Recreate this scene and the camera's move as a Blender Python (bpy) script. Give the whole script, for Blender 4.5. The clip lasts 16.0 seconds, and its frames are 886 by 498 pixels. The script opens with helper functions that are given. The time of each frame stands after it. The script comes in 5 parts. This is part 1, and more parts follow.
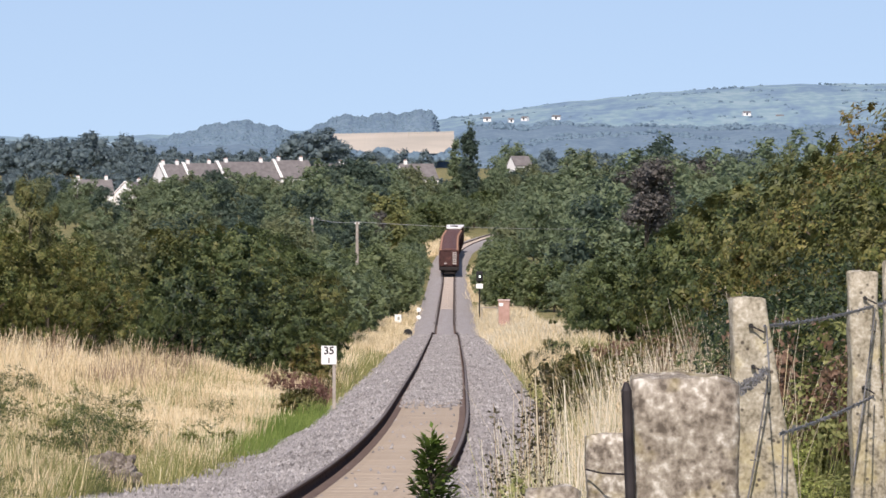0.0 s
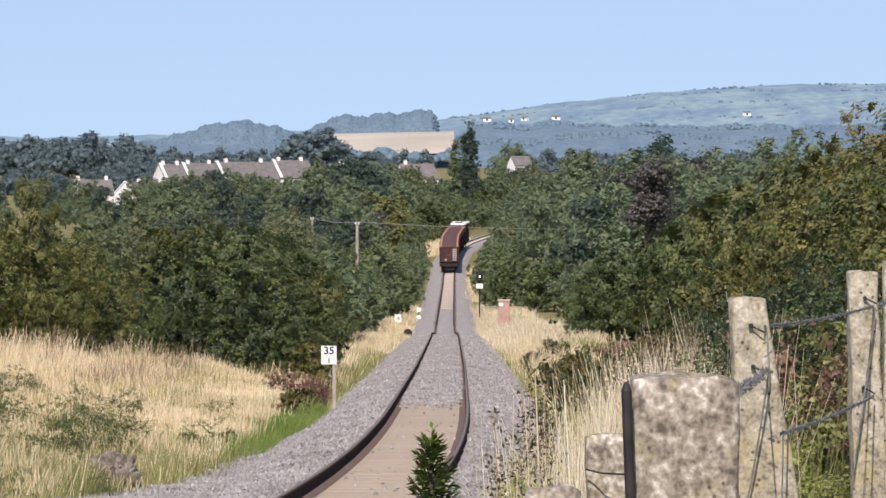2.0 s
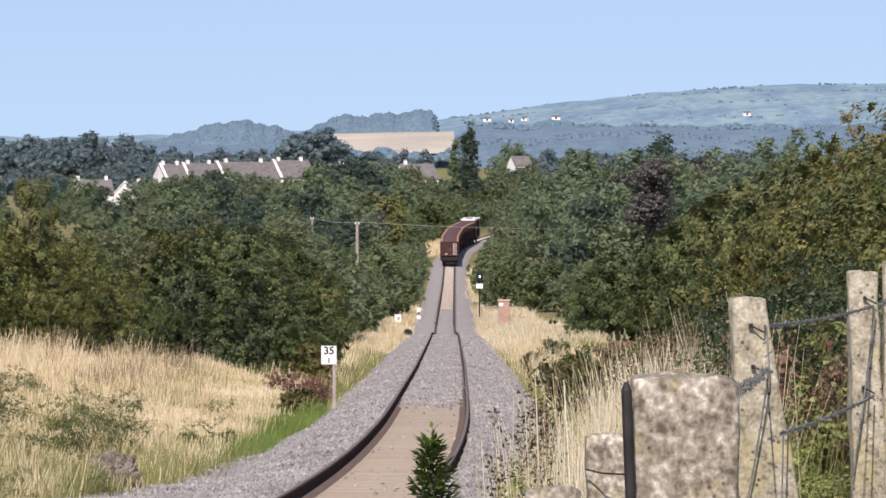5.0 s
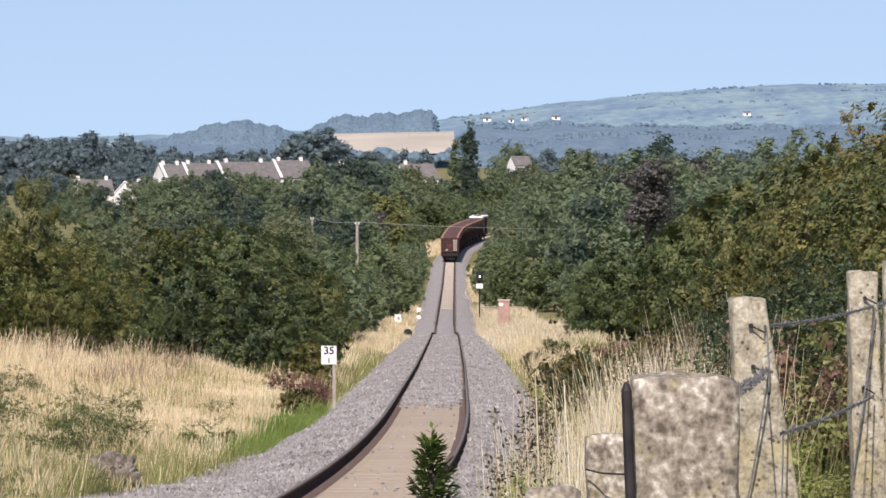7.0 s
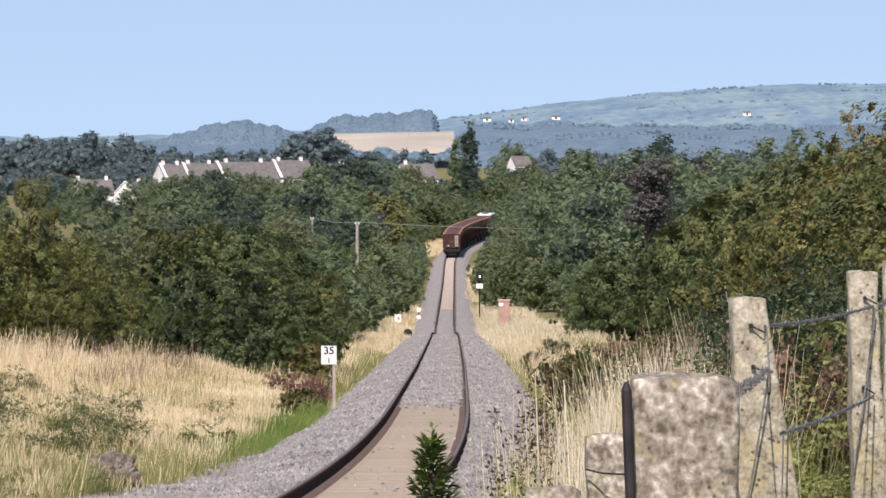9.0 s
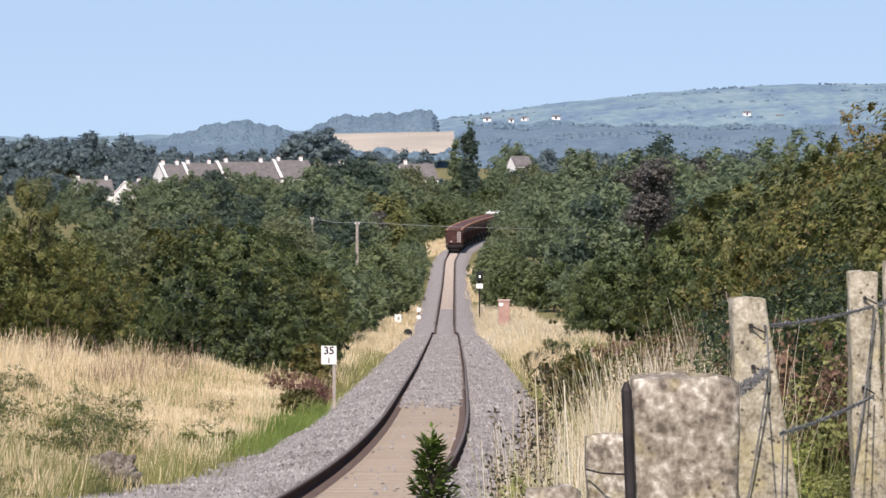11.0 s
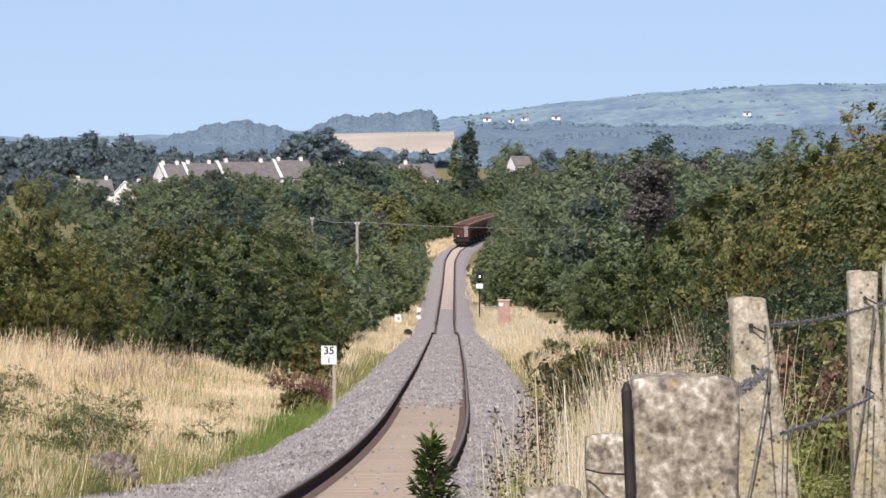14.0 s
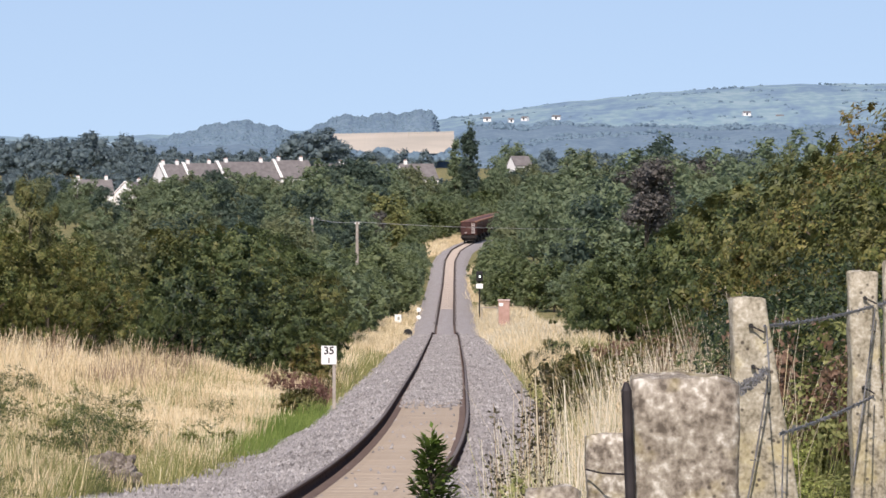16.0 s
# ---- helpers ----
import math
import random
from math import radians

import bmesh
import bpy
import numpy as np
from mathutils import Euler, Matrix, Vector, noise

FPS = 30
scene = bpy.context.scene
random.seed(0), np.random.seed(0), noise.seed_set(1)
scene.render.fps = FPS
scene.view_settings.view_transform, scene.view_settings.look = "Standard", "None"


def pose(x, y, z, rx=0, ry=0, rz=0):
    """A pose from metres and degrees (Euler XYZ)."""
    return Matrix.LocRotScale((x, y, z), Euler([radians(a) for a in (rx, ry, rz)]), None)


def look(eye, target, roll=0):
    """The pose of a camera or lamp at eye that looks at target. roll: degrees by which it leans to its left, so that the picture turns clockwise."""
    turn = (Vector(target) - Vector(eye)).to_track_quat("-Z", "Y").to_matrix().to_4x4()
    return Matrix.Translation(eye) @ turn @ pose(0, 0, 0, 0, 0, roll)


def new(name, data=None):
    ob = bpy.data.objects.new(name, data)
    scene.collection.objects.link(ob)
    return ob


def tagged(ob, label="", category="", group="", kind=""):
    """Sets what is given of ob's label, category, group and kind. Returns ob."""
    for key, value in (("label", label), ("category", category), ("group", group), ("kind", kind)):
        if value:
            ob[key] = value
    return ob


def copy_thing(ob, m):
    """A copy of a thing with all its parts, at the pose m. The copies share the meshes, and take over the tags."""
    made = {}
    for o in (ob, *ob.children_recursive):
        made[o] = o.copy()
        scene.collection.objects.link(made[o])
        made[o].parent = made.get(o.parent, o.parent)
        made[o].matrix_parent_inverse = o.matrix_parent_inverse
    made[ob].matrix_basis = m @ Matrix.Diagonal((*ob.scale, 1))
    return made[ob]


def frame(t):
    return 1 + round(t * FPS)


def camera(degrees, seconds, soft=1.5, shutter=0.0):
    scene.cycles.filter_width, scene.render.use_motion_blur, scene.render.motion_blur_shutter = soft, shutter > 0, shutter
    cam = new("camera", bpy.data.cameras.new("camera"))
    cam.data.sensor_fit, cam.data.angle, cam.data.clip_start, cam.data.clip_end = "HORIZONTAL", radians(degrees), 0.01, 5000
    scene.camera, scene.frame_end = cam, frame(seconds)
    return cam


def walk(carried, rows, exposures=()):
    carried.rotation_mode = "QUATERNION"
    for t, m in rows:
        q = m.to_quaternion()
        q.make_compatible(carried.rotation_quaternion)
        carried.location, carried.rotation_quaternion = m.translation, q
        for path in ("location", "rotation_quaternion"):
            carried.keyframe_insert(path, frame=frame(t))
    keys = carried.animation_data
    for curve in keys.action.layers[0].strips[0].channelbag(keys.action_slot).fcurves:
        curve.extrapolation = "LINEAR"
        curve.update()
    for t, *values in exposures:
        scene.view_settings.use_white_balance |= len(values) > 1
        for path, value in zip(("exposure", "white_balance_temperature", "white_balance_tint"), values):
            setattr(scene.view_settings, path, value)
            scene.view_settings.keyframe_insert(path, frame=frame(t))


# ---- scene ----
EYE = 1.65                      # eye height over the verge beside the crossing
cam = camera(7.476, 16.0, soft=1.6)
CAM_POSE = look((0, 0, EYE), (0, 1000, EYE - 11.75))
walk(cam, [(0.0, CAM_POSE), (16.0, CAM_POSE)], exposures=[(0.0, 0.17, 6700, 20), (16.0, 0.17, 6700, 20)])

# ---- light ----
SUN_AZ, SUN_EL = radians(187), radians(42)      # compass angle from +Y clockwise
world = bpy.data.worlds.new("sky")
scene.world = world
world.use_nodes = True
wn = world.node_tree.nodes
sky = wn.new("ShaderNodeTexSky")
sky.sky_type, sky.sun_disc = "NISHITA", False
sky.sun_elevation, sky.sun_rotation = SUN_EL, SUN_AZ
sky.air_density, sky.dust_density, sky.ozone_density = 1.0, 0.5, 1.5
# the clear upper sky reaches down to the skyline
wco, wadd, wnrm = wn.new("ShaderNodeTexCoord"), wn.new("ShaderNodeVectorMath"), wn.new("ShaderNodeVectorMath")
wadd.operation, wnrm.operation = "ADD", "NORMALIZE"
wadd.inputs[1].default_value = (0, 0, 0.15)
world.node_tree.links.new(wco.outputs["Generated"], wadd.inputs[0])
world.node_tree.links.new(wadd.outputs[0], wnrm.inputs[0])
world.node_tree.links.new(wnrm.outputs[0], sky.inputs[0])
world.node_tree.links.new(sky.outputs[0], wn["Background"].inputs[0])
wn["Background"].inputs[1].default_value = 0.115
sun = new("sun", bpy.data.lights.new("sun", "SUN"))
sun.data.energy, sun.data.angle, sun.data.color = 4.6, radians(0.6), (1.0, 0.95, 0.86)
to_sun = Vector((math.sin(SUN_AZ) * math.cos(SUN_EL), math.cos(SUN_AZ) * math.cos(SUN_EL), math.sin(SUN_EL)))
sun.matrix_world = look(to_sun * 50, (0, 0, 0))


# ---- materials ----
def material(name, stops, scale=4.0, detail=6.0, rough=0.8, bump=0.0, metal=0.0, fine=0.0, by="noise", translucent=0.0, spec=0.3, stretch=None, spots=0.0, few_at=0.66, spot=(0.10, 0.20)):
    """A node material: colours along a ramp, driven by noise, by each loose piece or by each object."""
    m = bpy.data.materials.new(name)
    m.use_nodes = True
    nt = m.node_tree
    nd, lk = nt.nodes, nt.links.new
    b = nd["Principled BSDF"]
    ramp = nd.new("ShaderNodeValToRGB")
    el = ramp.color_ramp.elements
    while len(el) < len(stops):
        el.new(0.5)
    for e, (p, c) in zip(el, stops):
        e.position, e.color = p, (*c, 1)
    coord = nd.new("ShaderNodeTexCoord")
    n1 = nd.new("ShaderNodeTexNoise")
    n1.inputs["Scale"].default_value, n1.inputs["Detail"].default_value = scale, detail
    src = coord.outputs["Object"]
    if stretch:
        mp = nd.new("ShaderNodeMapping")
        mp.inputs["Scale"].default_value = stretch
        lk(src, mp.inputs["Vector"])
        src = mp.outputs["Vector"]
    lk(src, n1.inputs["Vector"])
    drive = n1.outputs["Fac"]
    if by != "noise":
        if by == "piece":
            info = nd.new("ShaderNodeNewGeometry").outputs["Random Per Island"]
        else:
            info = nd.new("ShaderNodeObjectInfo").outputs["Random"]
        mx = nd.new("ShaderNodeMix")
        mx.inputs[0].default_value = 0.74
        lk(info, mx.inputs[2])
        lk(n1.outputs["Fac"], mx.inputs[3])
        drive = mx.outputs[0]
    if fine:
        n2 = nd.new("ShaderNodeTexNoise")
        n2.inputs["Scale"].default_value, n2.inputs["Detail"].default_value = fine, 5
        lk(src, n2.inputs["Vector"])
        mx2 = nd.new("ShaderNodeMix")
        mx2.inputs[0].default_value = 0.45
        lk(drive, mx2.inputs[2])
        lk(n2.outputs["Fac"], mx2.inputs[3])
        drive = mx2.outputs[0]
    lk(drive, ramp.inputs[0])
    shade = ramp.outputs[0]
    if spots:
        vo = nd.new("ShaderNodeTexVoronoi")
        vo.inputs["Scale"].default_value = spots
        lk(src, vo.inputs["Vector"])
        cut = nd.new("ShaderNodeMapRange")
        for k_, v_ in ((1, spot[0]), (2, spot[1]), (3, 0.85), (4, 0.0)):
            cut.inputs[k_].default_value = v_
        lk(vo.outputs["Distance"], cut.inputs[0])
        few = nd.new("ShaderNodeMath")
        few.operation = "GREATER_THAN"
        few.inputs[1].default_value = few_at
        lk(vo.outputs["Color"], few.inputs[0])
        both = nd.new("ShaderNodeMath")
        both.operation = "MULTIPLY"
        lk(few.outputs[0], both.inputs[0])
        lk(cut.outputs[0], both.inputs[1])
        # yellow lichen in broad patches
        n3 = nd.new("ShaderNodeTexNoise")
        n3.inputs["Scale"].default_value, n3.inputs["Detail"].default_value = 7, 4
        lk(src, n3.inputs["Vector"])
        cut2 = nd.new("ShaderNodeMapRange")
        for k_, v_ in ((1, 0.52), (2, 0.66), (3, 0.0), (4, 0.55)):
            cut2.inputs[k_].default_value = v_
        lk(n3.outputs["Fac"], cut2.inputs[0])
        for fac, colour in ((cut2.outputs[0], (0.36, 0.30, 0.12, 1)), (both.outputs[0], (0.05, 0.04, 0.032, 1))):
            mc = nd.new("ShaderNodeMix")
            mc.data_type = "RGBA"
            mc.inputs[7].default_value = colour
            lk(fac, mc.inputs[0])
            lk(shade, mc.inputs[6])
            shade = mc.outputs[2]
    lk(shade, b.inputs["Base Color"])
    b.inputs["Roughness"].default_value, b.inputs["Metallic"].default_value = rough, metal
    b.inputs["Specular IOR Level"].default_value = spec
    if bump:
        bp = nd.new("ShaderNodeBump")
        bp.inputs["Strength"].default_value, bp.inputs["Distance"].default_value = min(bump * 10, 1.0), bump
        lk(drive, bp.inputs["Height"])
        lk(bp.outputs[0], b.inputs["Normal"])
    if translucent:
        tr = nd.new("ShaderNodeBsdfTranslucent")
        lk(ramp.outputs[0], tr.inputs["Color"])
        ms = nd.new("ShaderNodeMixShader")
        ms.inputs[0].default_value = translucent
        lk(b.outputs[0], ms.inputs[1])
        lk(tr.outputs[0], ms.inputs[2])
        lk(ms.outputs[0], nd["Material Output"].inputs[0])
    return m


def glow(name, colour, strength):
    m = bpy.data.materials.new(name)
    m.use_nodes = True
    b = m.node_tree.nodes["Principled BSDF"]
    b.inputs["Base Color"].default_value = (*colour, 1)
    b.inputs["Emission Color"].default_value, b.inputs["Emission Strength"].default_value = (*colour, 1), strength
    return m


def leaf(name, dark, mid, light, **k):
    k = dict(dict(scale=1.1, detail=4, rough=0.55, by="piece", translucent=0.25, spec=0.35), **k)
    return material(name, [(0.33, dark), (0.49, mid), (0.67, light)], **k)


M = {
    "turf": material("turf", [(0.3, (0.08, 0.11, 0.03)), (0.5, (0.18, 0.17, 0.065)), (0.64, (0.40, 0.31, 0.15))], 0.35, 8, 0.95, 0.05, fine=6),
    "ballast": material("ballast", [(0.3, (0.19, 0.172, 0.162)), (0.5, (0.33, 0.305, 0.288)), (0.72, (0.50, 0.465, 0.44))], 1.6, 7, 0.9, 0.05, fine=16),
    "stone": material("ballast_stone", [(0.25, (0.12, 0.11, 0.106)), (0.5, (0.285, 0.27, 0.26)), (0.72, (0.45, 0.43, 0.415)), (0.8, (0.70, 0.68, 0.65))], 1.2, 4, 0.9, by="piece"),
    "sleeper": material("sleeper_concrete", [(0.3, (0.29, 0.235, 0.178)), (0.55, (0.35, 0.29, 0.222)), (0.75, (0.41, 0.345, 0.268))], 2.5, 8, 0.9, 0.01, fine=30, by="object"),
    "grit": material("tan_grit", [(0.32, (0.24, 0.19, 0.145)), (0.5, (0.33, 0.272, 0.21)), (0.7, (0.44, 0.375, 0.30))], 1.1, 8, 0.95, 0.01, fine=14, stretch=(1, 0.15, 1)),
    "far_sleeper": material("far_sleeper_concrete", [(0.3, (0.37, 0.315, 0.265)), (0.7, (0.45, 0.39, 0.335))], 0.8, 6, 0.9, fine=6),
    "rail_stain": material("rust_stained_ballast", [(0.3, (0.045, 0.031, 0.025)), (0.7, (0.10, 0.07, 0.055))], 3, 6, 0.95, fine=20),
    "rail_seat": material("rail_seat", [(0.3, (0.11, 0.075, 0.058)), (0.7, (0.20, 0.14, 0.11))], 4, 6, 0.95, fine=25),
    "rail_rust": material("rail_rust", [(0.35, (0.034, 0.023, 0.02)), (0.65, (0.115, 0.075, 0.06))], 6, 6, 0.95, 0.004, fine=50, spec=0.08),
    "rail_head": material("rail_head", [(0.3, (0.13, 0.108, 0.094)), (0.7, (0.24, 0.205, 0.18))], 4, 5, 0.65, metal=0.1, spec=0.2, fine=25),
    "hedge": leaf("hawthorn_leaf", (0.046, 0.066, 0.018), (0.122, 0.145, 0.04), (0.275, 0.245, 0.085)),
    "hedge_rust": leaf("rusty_hawthorn_leaf", (0.06, 0.075, 0.02), (0.135, 0.135, 0.038), (0.25, 0.16, 0.062)),
    "bush": leaf("bush_leaf", (0.045, 0.068, 0.027), (0.085, 0.118, 0.042), (0.17, 0.195, 0.07), translucent=0.32),
    # leaf of the dark bush; also painted shade for gaps behind the fence
    "shade": leaf("dark_bush_shade_leaf", (0.016, 0.03, 0.013), (0.036, 0.058, 0.023), (0.14, 0.165, 0.055), translucent=0.15),
    # mid-distance leaves: haze is put into these colours, paler and bluer
    "tree": leaf("hazed_tree_leaf", (0.155, 0.21, 0.125), (0.205, 0.265, 0.15), (0.265, 0.315, 0.185), translucent=0.5),
    "pale": leaf("hazed_pale_leaf", (0.155, 0.185, 0.10), (0.215, 0.245, 0.13), (0.28, 0.30, 0.165), translucent=0.5),
    "midgreen": leaf("hazed_green_leaf", (0.145, 0.19, 0.09), (0.205, 0.255, 0.12), (0.275, 0.315, 0.165), translucent=0.5),
    "dark": leaf("hazed_dark_leaf", (0.07, 0.11, 0.085), (0.095, 0.14, 0.105), (0.13, 0.175, 0.125), translucent=0.5),
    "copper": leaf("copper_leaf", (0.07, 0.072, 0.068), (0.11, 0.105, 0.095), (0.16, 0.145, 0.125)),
    # far leaves: blue of the distant haze is mixed into the leaf colour
    "haze_blue": leaf("hazed_distant_leaf", (0.15, 0.212, 0.235), (0.18, 0.245, 0.26), (0.21, 0.275, 0.285), translucent=0.5),
    "haze_blue_wood": leaf("hazed_hillside_leaf", (0.125, 0.19, 0.25), (0.14, 0.21, 0.265), (0.155, 0.225, 0.275), spec=0.05, rough=0.9, translucent=0.1),
    "olive": leaf("olive_leaf", (0.055, 0.07, 0.023), (0.115, 0.13, 0.042), (0.21, 0.20, 0.07)),
    "yellow": leaf("yellow_leaf", (0.12, 0.14, 0.05), (0.20, 0.215, 0.075), (0.29, 0.285, 0.11)),
    "fresh": leaf("fresh_leaf", (0.05, 0.085, 0.015), (0.12, 0.19, 0.03), (0.22, 0.30, 0.06)),
    "bark": material("bark", [(0.3, (0.05, 0.04, 0.03)), (0.7, (0.16, 0.13, 0.10))], 5, 6, 0.9, 0.01),
    "straw": leaf("dry_grass", (0.46, 0.365, 0.20), (0.77, 0.635, 0.405), (0.92, 0.81, 0.585), rough=0.8, translucent=0.34, scale=0.3),
    "bleached": leaf("bleached_grass", (0.40, 0.34, 0.225), (0.64, 0.57, 0.42), (0.86, 0.80, 0.65), rough=0.8, translucent=0.3, scale=0.3),
    "tuft": leaf("yellow_green_grass", (0.19, 0.25, 0.055), (0.35, 0.41, 0.11), (0.52, 0.54, 0.2), rough=0.7, scale=0.6),
    "green_grass": leaf("green_grass", (0.11, 0.13, 0.04), (0.205, 0.22, 0.075), (0.40, 0.375, 0.165), rough=0.7, scale=0.3),
    "verge": leaf("verge_grass", (0.07, 0.12, 0.022), (0.13, 0.20, 0.04), (0.23, 0.29, 0.08), rough=0.7, scale=0.3),
    "withered": leaf("withered_leaf", (0.10, 0.05, 0.036), (0.20, 0.105, 0.08), (0.33, 0.20, 0.155), scale=1.5),
    "dead_leaf": leaf("dead_leaf", (0.09, 0.05, 0.032), (0.19, 0.115, 0.075), (0.33, 0.225, 0.155), scale=2.5),
    "bramble": leaf("bramble_leaf", (0.05, 0.045, 0.015), (0.10, 0.105, 0.03), (0.20, 0.14, 0.07)),
    "seedhead": leaf("brown_seedhead", (0.15, 0.105, 0.07), (0.27, 0.195, 0.135), (0.42, 0.32, 0.235), rough=0.9),
    "concrete": material("post_concrete", [(0.37, (0.095, 0.079, 0.061)), (0.455, (0.198, 0.17, 0.134)), (0.55, (0.32, 0.288, 0.232)), (0.66, (0.58, 0.55, 0.48))], 60, 8, 0.92, 0.012, fine=20, spots=38, few_at=0.7, spot=(0.1, 0.26)),
    "pale_concrete": material("pale_post_concrete", [(0.36, (0.15, 0.13, 0.09)), (0.45, (0.27, 0.243, 0.178)), (0.55, (0.39, 0.357, 0.28)), (0.67, (0.62, 0.59, 0.50))], 14, 10, 0.92, 0.008, fine=70, spots=22, few_at=0.5, spot=(0.12, 0.19)),
    "wire": material("galvanised_wire", [(0.3, (0.12, 0.12, 0.12)), (0.7, (0.28, 0.28, 0.28))], 30, 3, 0.55, metal=0.5),
    "iron": material("dark_iron", [(0.3, (0.018, 0.016, 0.018)), (0.7, (0.05, 0.042, 0.042))], 15, 5, 0.6, 0.002, metal=0.3),
    "white": material("white_paint", [(0.2, (0.70, 0.70, 0.68)), (0.6, (0.84, 0.84, 0.82))], 3, 5, 0.55),
    "black": material("black_paint", [(0.3, (0.012, 0.012, 0.012)), (0.7, (0.03, 0.03, 0.03))], 5, 4, 0.6),
    "brick": material("red_cabinet", [(0.3, (0.34, 0.21, 0.17)), (0.7, (0.47, 0.31, 0.26))], 4, 6, 0.85),
    "oxide": material("wagon_brown", [(0.3, (0.032, 0.015, 0.014)), (0.5, (0.062, 0.027, 0.024)), (0.72, (0.14, 0.068, 0.055))], 1.3, 7, 0.7, 0.004, fine=9),
    "dusty_white": material("dusty_white", [(0.3, (0.36, 0.32, 0.30)), (0.7, (0.62, 0.58, 0.55))], 4, 5, 0.8),
    "roof_brown": material("roof_brown", [(0.3, (0.075, 0.035, 0.031)), (0.52, (0.12, 0.06, 0.052)), (0.7, (0.20, 0.115, 0.095))], 1.1, 7, 0.75, 0.004, fine=7),
    "ore": material("ore_dust", [(0.3, (0.30, 0.15, 0.09)), (0.7, (0.52, 0.31, 0.20))], 3, 6, 0.9),
    "under": material("underframe", [(0.3, (0.010, 0.009, 0.009)), (0.7, (0.032, 0.026, 0.024))], 4, 5, 0.8),
    "loco_dark": material("loco_dark", [(0.3, (0.05, 0.03, 0.026)), (0.7, (0.10, 0.055, 0.04))], 2, 4, 0.5),
    "loco_roof": material("loco_roof", [(0.3, (0.66, 0.66, 0.66)), (0.7, (0.84, 0.83, 0.82))], 2, 5, 0.4),
    "slate": material("roof_tile", [(0.3, (0.125, 0.115, 0.112)), (0.7, (0.20, 0.185, 0.18))], 1.2, 6, 0.85),
    "render": material("house_render", [(0.3, (0.70, 0.69, 0.66)), (0.7, (0.84, 0.83, 0.80))], 0.6, 5, 0.85),
    "glass": material("window_glass", [(0.3, (0.02, 0.025, 0.03)), (0.7, (0.05, 0.06, 0.07))], 0.5, 2, 0.08),
    "pole": material("pole_wood", [(0.3, (0.24, 0.21, 0.18)), (0.7, (0.42, 0.38, 0.33))], 3, 6, 0.85),
    "sapling_old": leaf("sapling_leaf", (0.06, 0.095, 0.022), (0.11, 0.165, 0.04), (0.21, 0.27, 0.075), scale=14),
    "weed_stem": material("weed_stem", [(0.3, (0.20, 0.14, 0.08)), (0.7, (0.40, 0.31, 0.18))], 9, 4, 0.9),
    "weed_seed": leaf("weed_leaf", (0.022, 0.02, 0.012), (0.05, 0.046, 0.026), (0.12, 0.11, 0.05), scale=12),
    "cabinet_lid": material("cabinet_lid", [(0.3, (0.50, 0.36, 0.32)), (0.7, (0.66, 0.52, 0.47))], 3, 4, 0.8),
    "sign_grey": material("sign_grey", [(0.3, (0.28, 0.28, 0.24)), (0.7, (0.40, 0.40, 0.34))], 5, 3, 0.7),
    "cable": material("cable", [(0.3, (0.45, 0.45, 0.45)), (0.7, (0.6, 0.6, 0.6))], 5, 2, 0.6),
    # fields and woods of the hills, their blue haze painted into the colour
    "hill": material("hazed_hill_fields", [(0.40, (0.15, 0.235, 0.325)), (0.47, (0.19, 0.285, 0.36)), (0.53, (0.215, 0.325, 0.365)), (0.60, (0.275, 0.375, 0.415))], 0.03, 4, 0.95, stretch=(1.0, 0.4, 1.8), fine=0.14),
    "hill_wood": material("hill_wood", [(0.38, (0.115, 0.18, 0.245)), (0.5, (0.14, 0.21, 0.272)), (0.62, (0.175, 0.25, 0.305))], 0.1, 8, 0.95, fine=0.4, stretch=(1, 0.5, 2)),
    "stubble": material("stubble", [(0.35, (0.44, 0.40, 0.33)), (0.6, (0.56, 0.50, 0.41))], 0.02, 4, 0.95),
    "rock": material("lichen_rock", [(0.35, (0.06, 0.05, 0.042)), (0.52, (0.17, 0.145, 0.12)), (0.7, (0.36, 0.33, 0.29))], 5, 8, 0.9, 0.02, fine=25),
}


# ---- mesh helpers ----
def part(name, bm, mat, parent=None, label="", smooth=False):
    """Link a bmesh as one mesh object under a thing or a part."""
    me = bpy.data.meshes.new(name)
    bm.to_mesh(me)
    bm.free()
    me.materials.append(mat)
    if smooth:
        me.shade_smooth()
    ob = new(name, me)
    ob.parent = parent
    return tagged(ob, label)


def raw_mesh(name, verts, faces, mat, sides=4):
    """A mesh from numpy arrays: vertices (n, 3) and faces (m, sides)."""
    me = bpy.data.meshes.new(name)
    me.vertices.add(len(verts))
    me.vertices.foreach_set("co", np.ascontiguousarray(verts, dtype=np.float32).ravel())
    me.loops.add(faces.size)
    me.loops.foreach_set("vertex_index", faces.astype(np.int32).ravel())
    me.polygons.add(len(faces))
    me.polygons.foreach_set("loop_start", np.arange(0, faces.size, sides, dtype=np.int32))
    me.update(calc_edges=True)
    me.validate()
    me.materials.append(mat)
    return me


def empty(name, m=None):
    ob = new(name)
    if m is not None:
        ob.matrix_world = m
    return ob


def box(bm, size, at=(0, 0, 0), bevel=0.0, turn=None):
    r = bmesh.ops.create_cube(bm, size=1.0)
    m = Matrix.Translation(at) @ (turn or Matrix.Identity(4)) @ Matrix.Diagonal((*size, 1))
    bmesh.ops.transform(bm, matrix=m, verts=r["verts"])
    if bevel:
        es = list({e for v in r["verts"] for e in v.link_edges})
        bmesh.ops.bevel(bm, geom=es, offset=bevel, segments=2, affect="EDGES", profile=0.5)
    return bm


